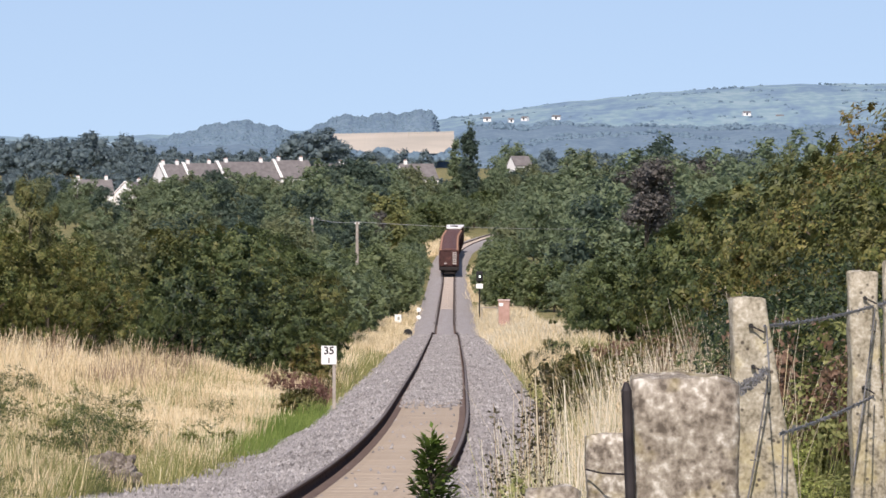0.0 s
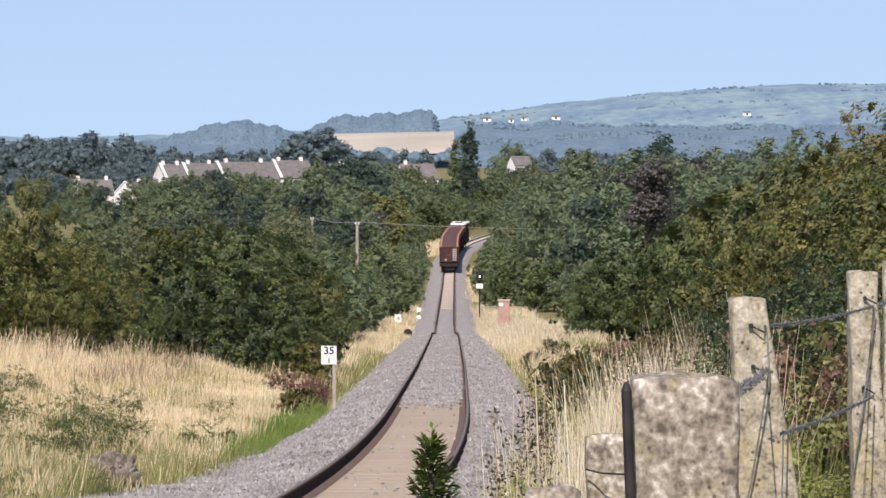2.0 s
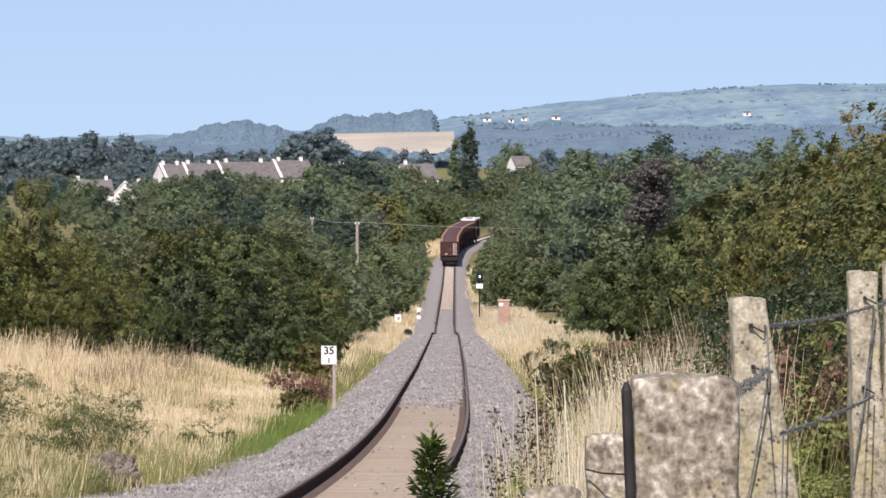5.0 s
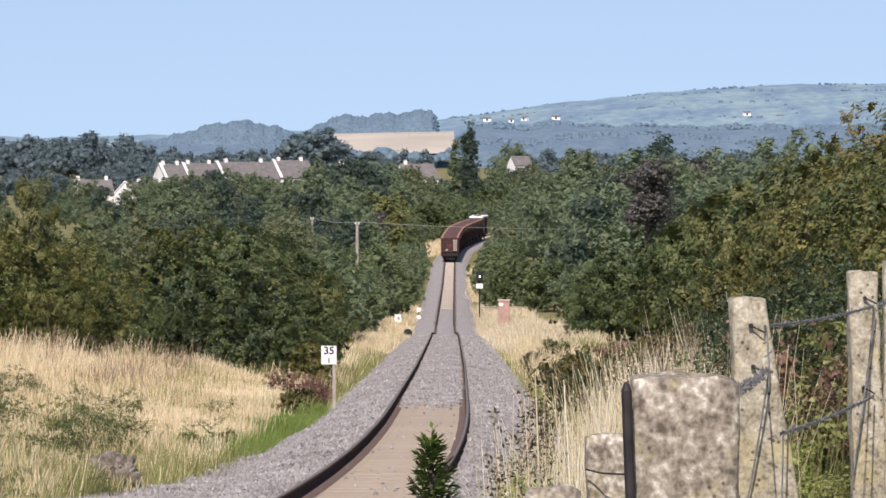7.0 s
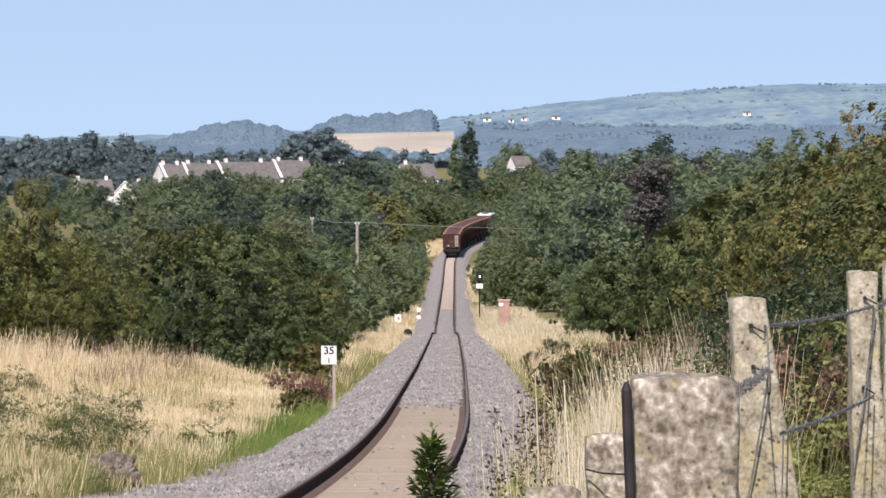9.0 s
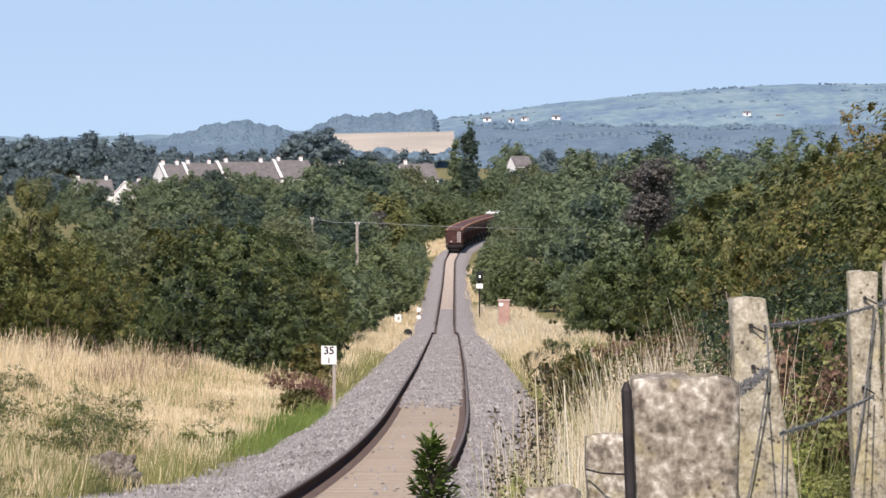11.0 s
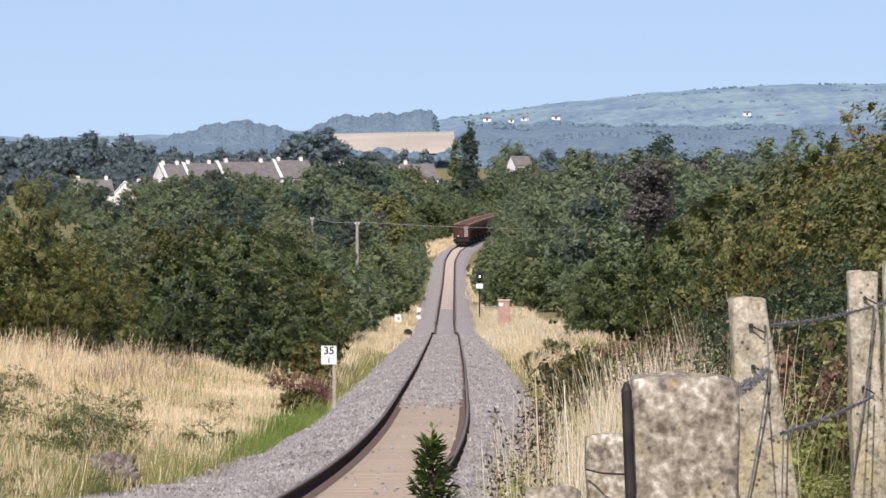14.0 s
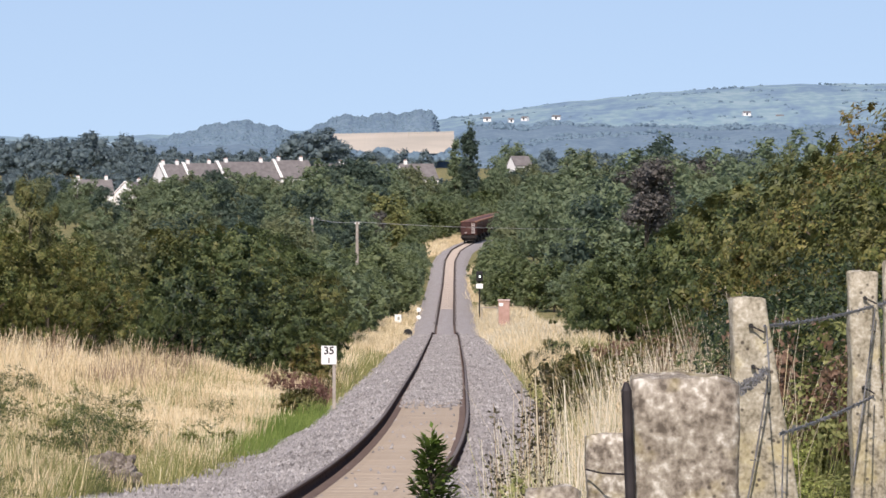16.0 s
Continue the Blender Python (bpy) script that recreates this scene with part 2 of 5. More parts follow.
def rod(bm, a, b, r1, r2=None, seg=8):
    a, b = Vector(a), Vector(b)
    r = bmesh.ops.create_cone(bm, cap_ends=True, segments=seg, radius1=r1, radius2=r1 if r2 is None else r2, depth=(b - a).length)
    q = (b - a).to_track_quat("Z", "Y").to_matrix().to_4x4()
    bmesh.ops.transform(bm, matrix=Matrix.Translation((a + b) / 2) @ q, verts=r["verts"])
    return bm


def boxed(size, at=(0, 0, 0), bevel=0.0, turn=None):
    return box(bmesh.new(), size, at, bevel, turn)


# ---- the line of the railway, in metres from the camera ----
LINE_Y = [-60, 0, 80, 104, 133, 162, 230, 371, 440, 480, 520, 589, 668, 780, 890, 945, 994, 1057, 1120, 1169, 1232, 1300, 1400, 1600, 1900]
LINE_Z = [-1.30, -2.40, -3.88, -4.33, -4.86, -5.39, -6.66, -9.26, -10.53, -11.60, -12.55, -13.25, -13.90, -14.50, -14.83, -14.90, -14.66, -14.05, -13.20, -12.68, -12.18, -11.75, -11.1, -10.0, -9.0]
LINE_X = [-6.6, -4.16, -1.06, -0.59, -0.34, -0.26, -0.09, 0.09, 0.13, 0.15, 0.17, 0.20, 0.33, 0.53, 0.74, 0.83, 0.92, 1.12, 2.15, 4.35, 7.9, 12.4, 20.5, 45.0, 100.0]
_ys = np.arange(-60, 1900, 2.0)
_k = np.exp(-0.5 * (np.arange(-15, 16) / 5.0) ** 2)
_k /= _k.sum()


def _smooth(vals):
    v = np.interp(_ys, LINE_Y, vals)
    w = np.concatenate([2 * v[0] - v[15:0:-1], v, 2 * v[-1] - v[-2:-17:-1]])
    return np.convolve(w, _k, "valid")


_xs, _zs = _smooth(LINE_X), _smooth(LINE_Z) + EYE


def line_x(y):
    return np.interp(y, _ys, _xs)


def line_z(y):
    return np.interp(y, _ys, _zs)


def step(a, b, v):
    t = np.clip((np.asarray(v, float) - a) / (b - a), 0, 1)
    return t * t * (3 - 2 * t)


def ground_z(x, y):
    """Height of the ground at a place; the railway runs in it on its ballast."""
    x, y = np.asarray(x, float), np.asarray(y, float)
    d = x - line_x(y)
    z = line_z(y) - 0.62
    z = z + step(2.8, 14, -d) * 1.25 + step(2.6, 6.5, d) * 0.75
    z = z + step(2.3, 3.5, d) * (1 - step(55, 115, y)) * (1 - step(5.2, 7.0, d)) * (0.85 + 0.55 * step(20, 45, y))
    z = z + 0.14 * np.sin(x * 0.9 + y * 0.13) * np.sin(y * 0.21 + 1.3) * step(3.2, 6, np.abs(d))
    far = step(1350, 2300, y)
    z = z * (1 - far) + far * (EYE - 9.0 + 8.2 * step(1650, 2250, y) + 3 * step(2500, 3600, y))
    return z


# ---- ground ----
def make_ground():
    xs = np.concatenate([-np.geomspace(3000, 40, 24), np.linspace(-36, -9, 22), np.linspace(-8, 8, 49), np.linspace(9, 36, 22), np.geomspace(40, 3000, 24)])
    ys = np.concatenate([np.linspace(-400, -40, 10), np.linspace(-30, 240, 109), np.linspace(246, 1400, 160), np.geomspace(1420, 4950, 40)])
    X, Y = np.meshgrid(xs, ys)
    Z = ground_z(X, Y)
    v = np.stack([X, Y, Z], -1).reshape(-1, 3)
    w, h = len(xs), len(ys)
    i = (np.arange(h - 1)[:, None] * w + np.arange(w - 1)[None, :]).ravel()
    f = np.stack([i, i + 1, i + 1 + w, i + w], -1)
    me = raw_mesh("ground", v, f, M["turf"])
    me.shade_smooth()
    tagged(new("ground", me), "rough dry turf falling away along the railway", "ground", kind="structure")


make_ground()


def sweep(name, profile, y0, y1, dy, mat, offset=0.0, closed=True, jitter=0.0, parent=None, label=""):
    """Sweep a section (across, up) along the railway."""
    rng = np.random.default_rng(5)
    ys = np.arange(y0, y1 + dy / 2, dy)
    p = np.array(profile, float)
    n = len(p)
    v = np.zeros((len(ys), n, 3))
    dx = np.gradient(line_x(ys), ys)
    nx, ny = 1 / np.sqrt(1 + dx ** 2), -dx / np.sqrt(1 + dx ** 2)
    a = p[None, :, 0] + offset + (rng.normal(0, jitter, (len(ys), n)) if jitter else 0)
    v[..., 0] = line_x(ys)[:, None] + a * nx[:, None]
    v[..., 1] = ys[:, None] + a * ny[:, None]
    v[..., 2] = line_z(ys)[:, None] + p[None, :, 1] + (rng.normal(0, jitter * 0.35, (len(ys), n)) if jitter else 0)
    k = n if closed else n - 1
    i, j = np.arange(len(ys) - 1)[:, None], np.arange(k)[None, :]
    j2 = (j + 1) % n
    f = np.stack([i * n + j, i * n + j2, (i + 1) * n + j2, (i + 1) * n + j], -1).reshape(-1, 4)
    ob = new(name, raw_mesh(name, v.reshape(-1, 3), f, mat))
    ob.parent = parent
    return tagged(ob, label)


RAIL = [(-0.07, -0.172), (0.07, -0.172), (0.07, -0.155), (0.012, -0.135), (0.012, -0.045), (0.036, -0.034), (0.036, -0.004), (-0.036, -0.004), (-0.036, -0.034), (-0.012, -0.045), (-0.012, -0.135), (-0.07, -0.155)]
HEAD = [(-0.030, -0.004), (-0.024, 0.004), (0.024, 0.004), (0.030, -0.004)]
bed = sweep("ballast_bed", [(-3.1, -0.75), (-2.45, -0.42), (-2.1, -0.24), (-1.3, -0.15), (-0.92, -0.13), (-0.7, -0.215), (0, -0.215), (0.7, -0.215), (0.92, -0.13), (1.3, -0.15), (2.05, -0.24), (2.4, -0.42), (3.0, -0.75)], -40, 1500, 1.0, M["ballast"], closed=False, jitter=0.02)
tagged(bed, "grey crushed stone ballast under a single track", "ballast", kind="structure")
cover = sweep("ballast_fill", [(-0.74, -0.215), (-0.66, -0.15), (0.0, -0.135), (0.66, -0.15), (0.74, -0.215)], 166, 685, 1.0, M["ballast"], closed=False, jitter=0.012)
tagged(cover, "grey ballast heaped over the sleepers between rails", "ballast", kind="structure")
grit = sweep("grit_fill", [(-0.76, -0.2), (-0.72, -0.181), (-0.3, -0.184), (0.0, -0.181), (0.3, -0.184), (0.72, -0.181), (0.76, -0.2)], -40, 166, 0.35, M["grit"], closed=False, jitter=0.008)
tagged(grit, "tan grit packed between the concrete sleepers", "ballast", kind="structure")
track = tagged(empty("railway_track"), "single railway track, rusty rails on pale concrete sleepers", "railway track")
for side in (-0.836, 0.836):
    r = sweep("rail", RAIL, -40, 1500, 1.5, M["rail_rust"], side, parent=track, label="rust-brown steel rail")
    sweep("stained_seat", [(-0.21, -0.19), (-0.18, -0.135), (0.18, -0.135), (0.21, -0.19)], 575, 1500, 3.0, M["rail_stain"], side, closed=False, parent=r, label="rust-stained ballast strip under the rail")
    sweep("rusty_seat", [(-0.19, -0.185), (-0.165, -0.15), (0.165, -0.15), (0.19, -0.185)], -40, 575, 2.0, M["rail_seat"], side, closed=False, parent=r, label="rust-brown rail seat")
    sweep("running_surface", HEAD, -40, 1500, 1.5, M["rail_head"], side, parent=r, label="worn bright rail head")


def make_stones():
    """Loose crushed stone over the shoulders and the filled stretch."""
    rng = np.random.default_rng(77)
    n = 66000
    y = 1 / rng.uniform(1 / 430, 1 / 62, n)
    d = np.concatenate([rng.uniform(-2.75, -0.94, n // 2), rng.uniform(0.94, 2.7, n - n // 2)])
    inner = rng.uniform(0, 1, n) < 0.28
    d = np.where(inner, rng.uniform(-0.72, 0.72, n), d)
    y = np.where(inner & (y < 166), rng.uniform(150, 400, n) ** 1.0, y)
    edge = inner & (y < 166) & (rng.uniform(150, 166, n) > y)
    d, y = d[~edge], y[~edge]
    a = np.abs(d)
    up = np.where(a < 0.75, -0.14, np.where(a < 1.3, -0.14, np.interp(a, [1.3, 2.05, 2.42, 3.1], [-0.15, -0.24, -0.42, -0.75])))
    d = np.concatenate([d, rng.uniform(-0.7, 0.7, 130)])
    y = np.concatenate([y, rng.uniform(62, 166, 130)])
    up = np.concatenate([up, np.full(130, -0.168)])
    ys = 1 / rng.uniform(1 / 140, 1 / 85, 13000)
    ds = -(2.45 + (spill_edge(ys) - 2.35 + rng.normal(0, 0.08, len(ys))) * rng.uniform(0, 1, len(ys)))
    us = np.maximum(ground_z(line_x(ys) + ds, ys) + 0.05, line_z(ys) + np.interp(-ds, [2.1, 2.45, 2.9], [-0.22, -0.40, -0.56]))
    d, y, up = np.concatenate([d, ds]), np.concatenate([y, ys]), np.concatenate([up, us - line_z(ys)])
    n = len(y)
    c = np.stack([line_x(y) + d, y, line_z(y) + up + 0.01], -1)
    o = np.array([(1, 0, -0.3), (0, 1, -0.3), (-1, 0, -0.3), (0, -1, -0.3), (0, 0, 0.9)], float)
    r = rng.uniform(0.014, 0.036, n) * (1 + y / 600)
    v = o[None] * r[:, None, None] * rng.uniform(0.6, 1.4, (n, 5, 1)) + rng.normal(0, 0.3, (n, 5, 3)) * r[:, None, None]
    ang = rng.uniform(0, 6.28, n)
    x0, y0 = v[..., 0].copy(), v[..., 1].copy()
    v[..., 0] = x0 * np.cos(ang)[:, None] - y0 * np.sin(ang)[:, None]
    v[..., 1] = x0 * np.sin(ang)[:, None] + y0 * np.cos(ang)[:, None]
    v += c[:, None, :]
    f = np.array([(0, 1, 4), (1, 2, 4), (2, 3, 4), (3, 0, 4)])
    F = f[None] + 5 * np.arange(n)[:, None, None]
    ob = new("loose_ballast", raw_mesh("loose_ballast", v.reshape(-1, 3), F.reshape(-1, 3), M["stone"], 3))
    tagged(ob, "loose angular grey crushed stone along the track", "ballast", kind="stuff")


def spill_edge(y):
    """How far the crushed stone reaches out to the left of the line."""
    return np.interp(y, [60, 95, 101, 108, 120, 133, 145], [4.6, 4.4, 3.95, 3.35, 3.05, 2.78, 2.65]) + 0.12 * np.sin(np.asarray(y) * 1.3) + 0.07 * np.sin(np.asarray(y) * 3.1)


def make_spill():
    """Crushed stone spread over the ground where the shoulder widens."""
    ys = np.arange(62, 140, 0.5)
    k = np.linspace(0, 1, 12)
    d = -(2.3 + (spill_edge(ys)[:, None] - 2.3) * k[None, :])
    Y = np.repeat(ys[:, None], 12, 1)
    X = line_x(Y) + d
    up = np.interp(-d, [2.1, 2.45, 2.9], [-0.22, -0.40, -0.56]) + line_z(Y)
    Z = np.maximum(ground_z(X, Y) + 0.05 - 0.12 * (k[None, :] > 0.95), up + 0.012) - 0.10 * (k[None, :] < 0.05)
    i = (np.arange(len(ys) - 1)[:, None] * 12 + np.arange(11)[None, :]).ravel()
    f = np.stack([i, i + 12, i + 13, i + 1], -1)
    tagged(new("ballast_spill", raw_mesh("ballast_spill", np.stack([X, Y, Z], -1).reshape(-1, 3), f, M["ballast"])), "grey crushed stone spread beside the track", "ballast", kind="structure")


make_stones()
make_spill()


def make_sleepers():
    bm = box(bmesh.new(), (2.6, 0.27, 0.2), (0, 0, -0.27))
    bmesh.ops.bevel(bm, geom=list(bm.edges), offset=0.015, segments=1, affect="EDGES")
    first = part("sleeper", bm, M["sleeper"], track)
    def seat(y):
        h = math.atan(float(line_x(y + 1) - line_x(y - 1)) / 2)
        return Matrix.Translation((float(line_x(y)), y, float(line_z(y)))) @ Matrix.Rotation(-h, 4, "Z")
    first.matrix_local = seat(14)
    for i in range(1, 224):
        ob = new("sleeper", first.data)
        ob.parent = track
        ob.matrix_local = seat(14 + 0.7 * i)
    ys = np.arange(650, 1400, 0.7)
    v = np.array([(a, b, c) for c in (-0.3, -0.17) for b in (-0.13, 0.13) for a in (-1.3, 1.3)])
    f = np.array([(4, 5, 7, 6), (0, 1, 5, 4), (2, 6, 7, 3), (0, 4, 6, 2), (1, 3, 7, 5)])
    dx = np.gradient(line_x(ys), ys)
    V = np.zeros((len(ys), 8, 3))
    V[..., 0] = line_x(ys)[:, None] + v[None, :, 0] + v[None, :, 1] * dx[:, None]
    V[..., 1] = ys[:, None] + v[None, :, 1] - v[None, :, 0] * dx[:, None]
    V[..., 2] = line_z(ys)[:, None] + v[None, :, 2]
    F = f[None] + 8 * np.arange(len(ys))[:, None, None]
    ob = new("sleeper_run", raw_mesh("sleeper_run", V.reshape(-1, 3), F.reshape(-1, 4), M["far_sleeper"]))
    ob.parent = track
    tagged(ob, "pale concrete sleepers in the distance", kind="stuff")


# ---- foliage ----
def leaf_mesh(name, pts, nrm, size, mat, rng, aspect=1.7, sides=4):
    """Loose leaves, one four-sided piece each, at the points, facing near the normals."""
    n = len(pts)
    nrm = nrm + rng.normal(0, 0.4, (n, 3))
    nrm /= np.linalg.norm(nrm, axis=1)[:, None] + 1e-9
    t = np.cross(nrm, rng.normal(0, 1, (n, 3)))
    t /= np.linalg.norm(t, axis=1)[:, None] + 1e-9
    b = np.cross(nrm, t)
    s = (size * rng.uniform(0.6, 1.35, n))[:, None]
    l, w = t * s * 0.5 * aspect, b * s * 0.5
    if sides == 3:
        v = np.stack([pts - l * 0.6 + w, pts + l, pts - l * 0.6 - w], 1)
    else:
        v = np.stack([pts - l, pts - l * 0.1 + w, pts + l, pts - l * 0.1 - w], 1)
    f = np.arange(sides * n).reshape(n, sides)
    return raw_mesh(name, v.reshape(-1, 3), f, mat, sides)


def crown_points(rng, n, radius, low, high, lobes, lobe=(0.22, 0.42), shape=1.0, spiky=0.0, tuft=0.0, per=24):
    """Points and outward normals of leaf tufts over many uneven lobes that fill a crown."""
    total, n = n, max(1, n // per)
    c = []
    while len(c) < lobes:
        p = rng.uniform(-1, 1, 3)
        r = np.linalg.norm(p)
        if r < 1 and r > 0.25:
            c.append(p)
    c = np.array(c)
    up = (c[:, 2] + 1) / 2
    wide = 1 - shape * np.clip(up - 0.45, 0, 1) ** 1.5
    half = (high - low) / 2
    c = np.stack([c[:, 0] * radius * 0.78 * wide, c[:, 1] * radius * 0.78 * wide, low + half + c[:, 2] * half * 0.8], 1)
    r = rng.uniform(*lobe, lobes) * min(radius, half * 1.2)
    w = r ** 2
    which = rng.choice(lobes, n, p=w / w.sum())
    d = rng.normal(0, 1, (n, 3))
    d[:, 2] += 0.25
    d /= np.linalg.norm(d, axis=1)[:, None]
    k = r[which] * (rng.uniform(0.55, 1.0, n) ** 0.5 + spiky * rng.exponential(0.25, n))
    pts = c[which] + d * k[:, None] * np.array([1, 1, 0.8])
    pts[:, 2] = np.maximum(pts[:, 2], 0.02)
    mid = np.array([0, 0, low + half * 0.8])
    out = pts - mid
    out /= np.linalg.norm(out, axis=1)[:, None] + 1e-9
    nrm = d * 0.7 + out * 0.5 + np.array([0, 0, 0.25]) + rng.normal(0, 0.45, (n, 3))
    t = rng.integers(0, n, total)
    size = tuft * rng.uniform(0.5, 1.5, n)
    off = rng.normal(0, 1, (total, 3))
    pts = pts[t] + off * (size[t] * 0.55)[:, None]
    pts[:, 2] = np.maximum(pts[:, 2], 0.02)
    return pts, nrm[t] + off * 0.25, c, r


def _ball():
    bm = bmesh.new()
    bmesh.ops.create_icosphere(bm, subdivisions=1, radius=1.0)
    bm.verts.index_update()
    v, f = np.array([tuple(p.co) for p in bm.verts]), np.array([[p.index for p in q.verts] for q in bm.faces])
    bm.free()
    return v, f


BALL = _ball()


def crown_mesh(pts, nrm, size, mat, rng, cs, rs, core):
    """Leaves over leaf-coloured cores, added in the lobes to keep the gaps from darkening."""
    me = leaf_mesh("crown", pts, nrm, size, mat, rng, 1.5, 3)
    v0 = np.empty(len(me.vertices) * 3, np.float32)
    me.vertices.foreach_get("co", v0)
    v0 = v0.reshape(-1, 3)
    b, f = BALL
    n = len(cs)
    v1 = b[None] * (rs * core)[:, None, None] * rng.normal(1, 0.28, (n, len(b), 1)) * np.array([1, 1, 0.8]) + cs[:, None, :]
    v1[..., 2] = np.maximum(v1[..., 2], 0.02)
    f1 = f[None] + len(v0) + len(b) * np.arange(n)[:, None, None]
    bpy.data.meshes.remove(me)
    f0 = np.arange(len(v0)).reshape(-1, 3)
    me = raw_mesh("crown", np.concatenate([v0, v1.reshape(-1, 3)]), np.concatenate([f0, f1.reshape(-1, 3)]), mat, 3)
    me.polygons.foreach_set("use_smooth", np.arange(len(me.polygons)) >= len(f0))
    return me


def make_tree(name, seed, radius, low, high, n, size, mat, lobes=26, trunk=0.15, shape=0.6, spiky=0.1, lobe=(0.22, 0.42), sides=3, tuft=0.2, per=24, core=0.0):
    rng = np.random.default_rng(seed)
    thing = empty(name)
    pts, nrm, cs, rs = crown_points(rng, n, radius, low, high, lobes, lobe, shape, spiky, tuft, per)
    if core:
        # upturned normals even out light and shade, as haze would
        nrm = nrm * 0.45 + np.array([0, 0, 0.6])
    bm = bmesh.new()
    fork = max(low + 0.2 * (high - low), 0.4)
    rod(bm, (0, 0, -0.3), (0, 0, fork), trunk, trunk * 0.75, 8)
    for p in cs[:: max(1, len(cs) // 9)]:
        a = Vector((rng.normal(0, 0.1), rng.normal(0, 0.1), fork))
        rod(bm, (0, 0, fork * 0.8), a.lerp(Vector(p), 0.5) + Vector((0, 0, 0.1)), trunk * 0.5, trunk * 0.3, 5)
        rod(bm, a.lerp(Vector(p), 0.5) + Vector((0, 0, 0.1)), p, trunk * 0.3, trunk * 0.1, 5)
    part("trunk", bm, M["bark"], thing)
    crown = new("crown", crown_mesh(pts, nrm, size, mat, rng, cs, rs, core) if core else leaf_mesh("crown", pts, nrm, size, mat, rng, 1.5, sides))
    crown.parent = thing
    return thing


def plant_at(kinds, x, y, s, rng, label, group, category, tall=1.0, sink=0.5):
    """A copy of one of the kinds on the ground, turned and sized at random."""
    src = kinds[rng.integers(len(kinds))]
    k = s * rng.uniform(0.88, 1.12)
    ob = copy_thing(src, Matrix.Translation((x, y, float(ground_z(x, y)) - sink)) @ Matrix.Rotation(rng.uniform(0, 6.28), 4, "Z"))
    ob.scale = (k, k, k * tall)
    return tagged(ob, label, category, group)


# ---- kinds of bush and tree, built once ----
stock = []


def kind(*a, **k):
    ob = make_tree(*a, **k)
    stock.append(ob)
    return ob


HEDGE = [kind("hawthorn_bush", 11 + i, 2.5, 0.1, 4.5, 34000, 0.046, M[m], lobes=52, trunk=0.09, shape=0.5, spiky=0.05, lobe=(0.14, 0.30), tuft=0.095, per=64) for i, m in enumerate(("hedge", "bush", "hedge_rust", "olive"))]
SPIRE = [kind("hawthorn_bush", 83 + i, 0.75, 1.5, 6.3, 7000, 0.07, M["olive"], lobes=34, trunk=0.07, shape=0.85, spiky=0.3, lobe=(0.3, 0.6), tuft=0.12, per=30) for i in range(2)]
BUSH = [kind("hedgerow_bush", 21 + i, 2.7, 0.1, 5.0, 18000, 0.088, M[m], lobes=40, trunk=0.1, shape=0.5, spiky=0.15, lobe=(0.17, 0.34), tuft=0.15, per=56) for i, m in enumerate(("bush", "olive", "bush", "olive"))]
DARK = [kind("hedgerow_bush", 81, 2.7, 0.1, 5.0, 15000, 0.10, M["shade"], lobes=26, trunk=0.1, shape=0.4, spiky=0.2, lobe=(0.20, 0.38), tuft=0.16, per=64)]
MID = [kind("hedgerow_bush", 25 + i, 2.7, 0.1, 5.0, 5500, 0.175, M[m], lobes=32, trunk=0.1, shape=0.5, spiky=0.2, lobe=(0.16, 0.34), tuft=0.2, per=18, core=0.34) for i, m in enumerate(("bush", "midgreen", "midgreen", "tree"))]
SCRUB = [kind("scrub_bush", 29, 2.7, 0.1, 5.0, 5500, 0.16, M["pale"], lobes=30, trunk=0.1, shape=0.5, spiky=0.25, lobe=(0.16, 0.34), tuft=0.2, per=18, core=0.34)]
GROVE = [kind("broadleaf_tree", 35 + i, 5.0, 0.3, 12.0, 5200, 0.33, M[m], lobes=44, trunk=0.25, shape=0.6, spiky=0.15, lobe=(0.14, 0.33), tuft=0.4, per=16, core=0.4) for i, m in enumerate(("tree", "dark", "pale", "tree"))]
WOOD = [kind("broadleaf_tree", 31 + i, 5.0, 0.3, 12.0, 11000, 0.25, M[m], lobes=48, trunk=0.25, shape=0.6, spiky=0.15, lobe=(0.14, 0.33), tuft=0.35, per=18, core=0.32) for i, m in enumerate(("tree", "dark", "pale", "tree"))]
COPPER = [kind("copper_tree", 41, 2.9, 8.0, 15.4, 9000, 0.19, M["copper"], lobes=44, trunk=0.2, shape=0.5, spiky=0.15, lobe=(0.18, 0.38), tuft=0.3, per=18, core=0.5)]
YELLOW = [kind("yellowing_tree", 43, 4.0, 0.5, 12.0, 7000, 0.25, M["yellow"], lobes=44, trunk=0.25, shape=0.9, spiky=0.2, lobe=(0.13, 0.3), tuft=0.35, per=18, core=0.25)]
POPLAR = [kind("poplar_tree", 45 + i, 1.75, 0.5, 20.0, 9000, 0.26, M[m], lobes=90, trunk=0.22, shape=0.45, spiky=0.05, lobe=(0.3, 0.55), tuft=0.3, per=18, core=0.5) for i, m in enumerate(("dark", "tree"))]
FAR = [kind("distant_tree", 51 + i, 7.0, 0.2, 13.0, 3400, 0.58, M["haze_blue"], lobes=32, trunk=0.3, shape=0.6, spiky=0.1, lobe=(0.16, 0.36), tuft=0.6, per=14, core=0.6) for i in range(3)]
SHRUB = [kind("bramble_shrub", 61 + i, 1.1, 0.0, 1.5, 4600, 0.07, M[m], lobes=26, trunk=0.03, shape=0.4, spiky=0.35, lobe=(0.2, 0.42), tuft=0.09, per=24) for i, m in enumerate(("bramble", "bush", "hedge_rust"))]
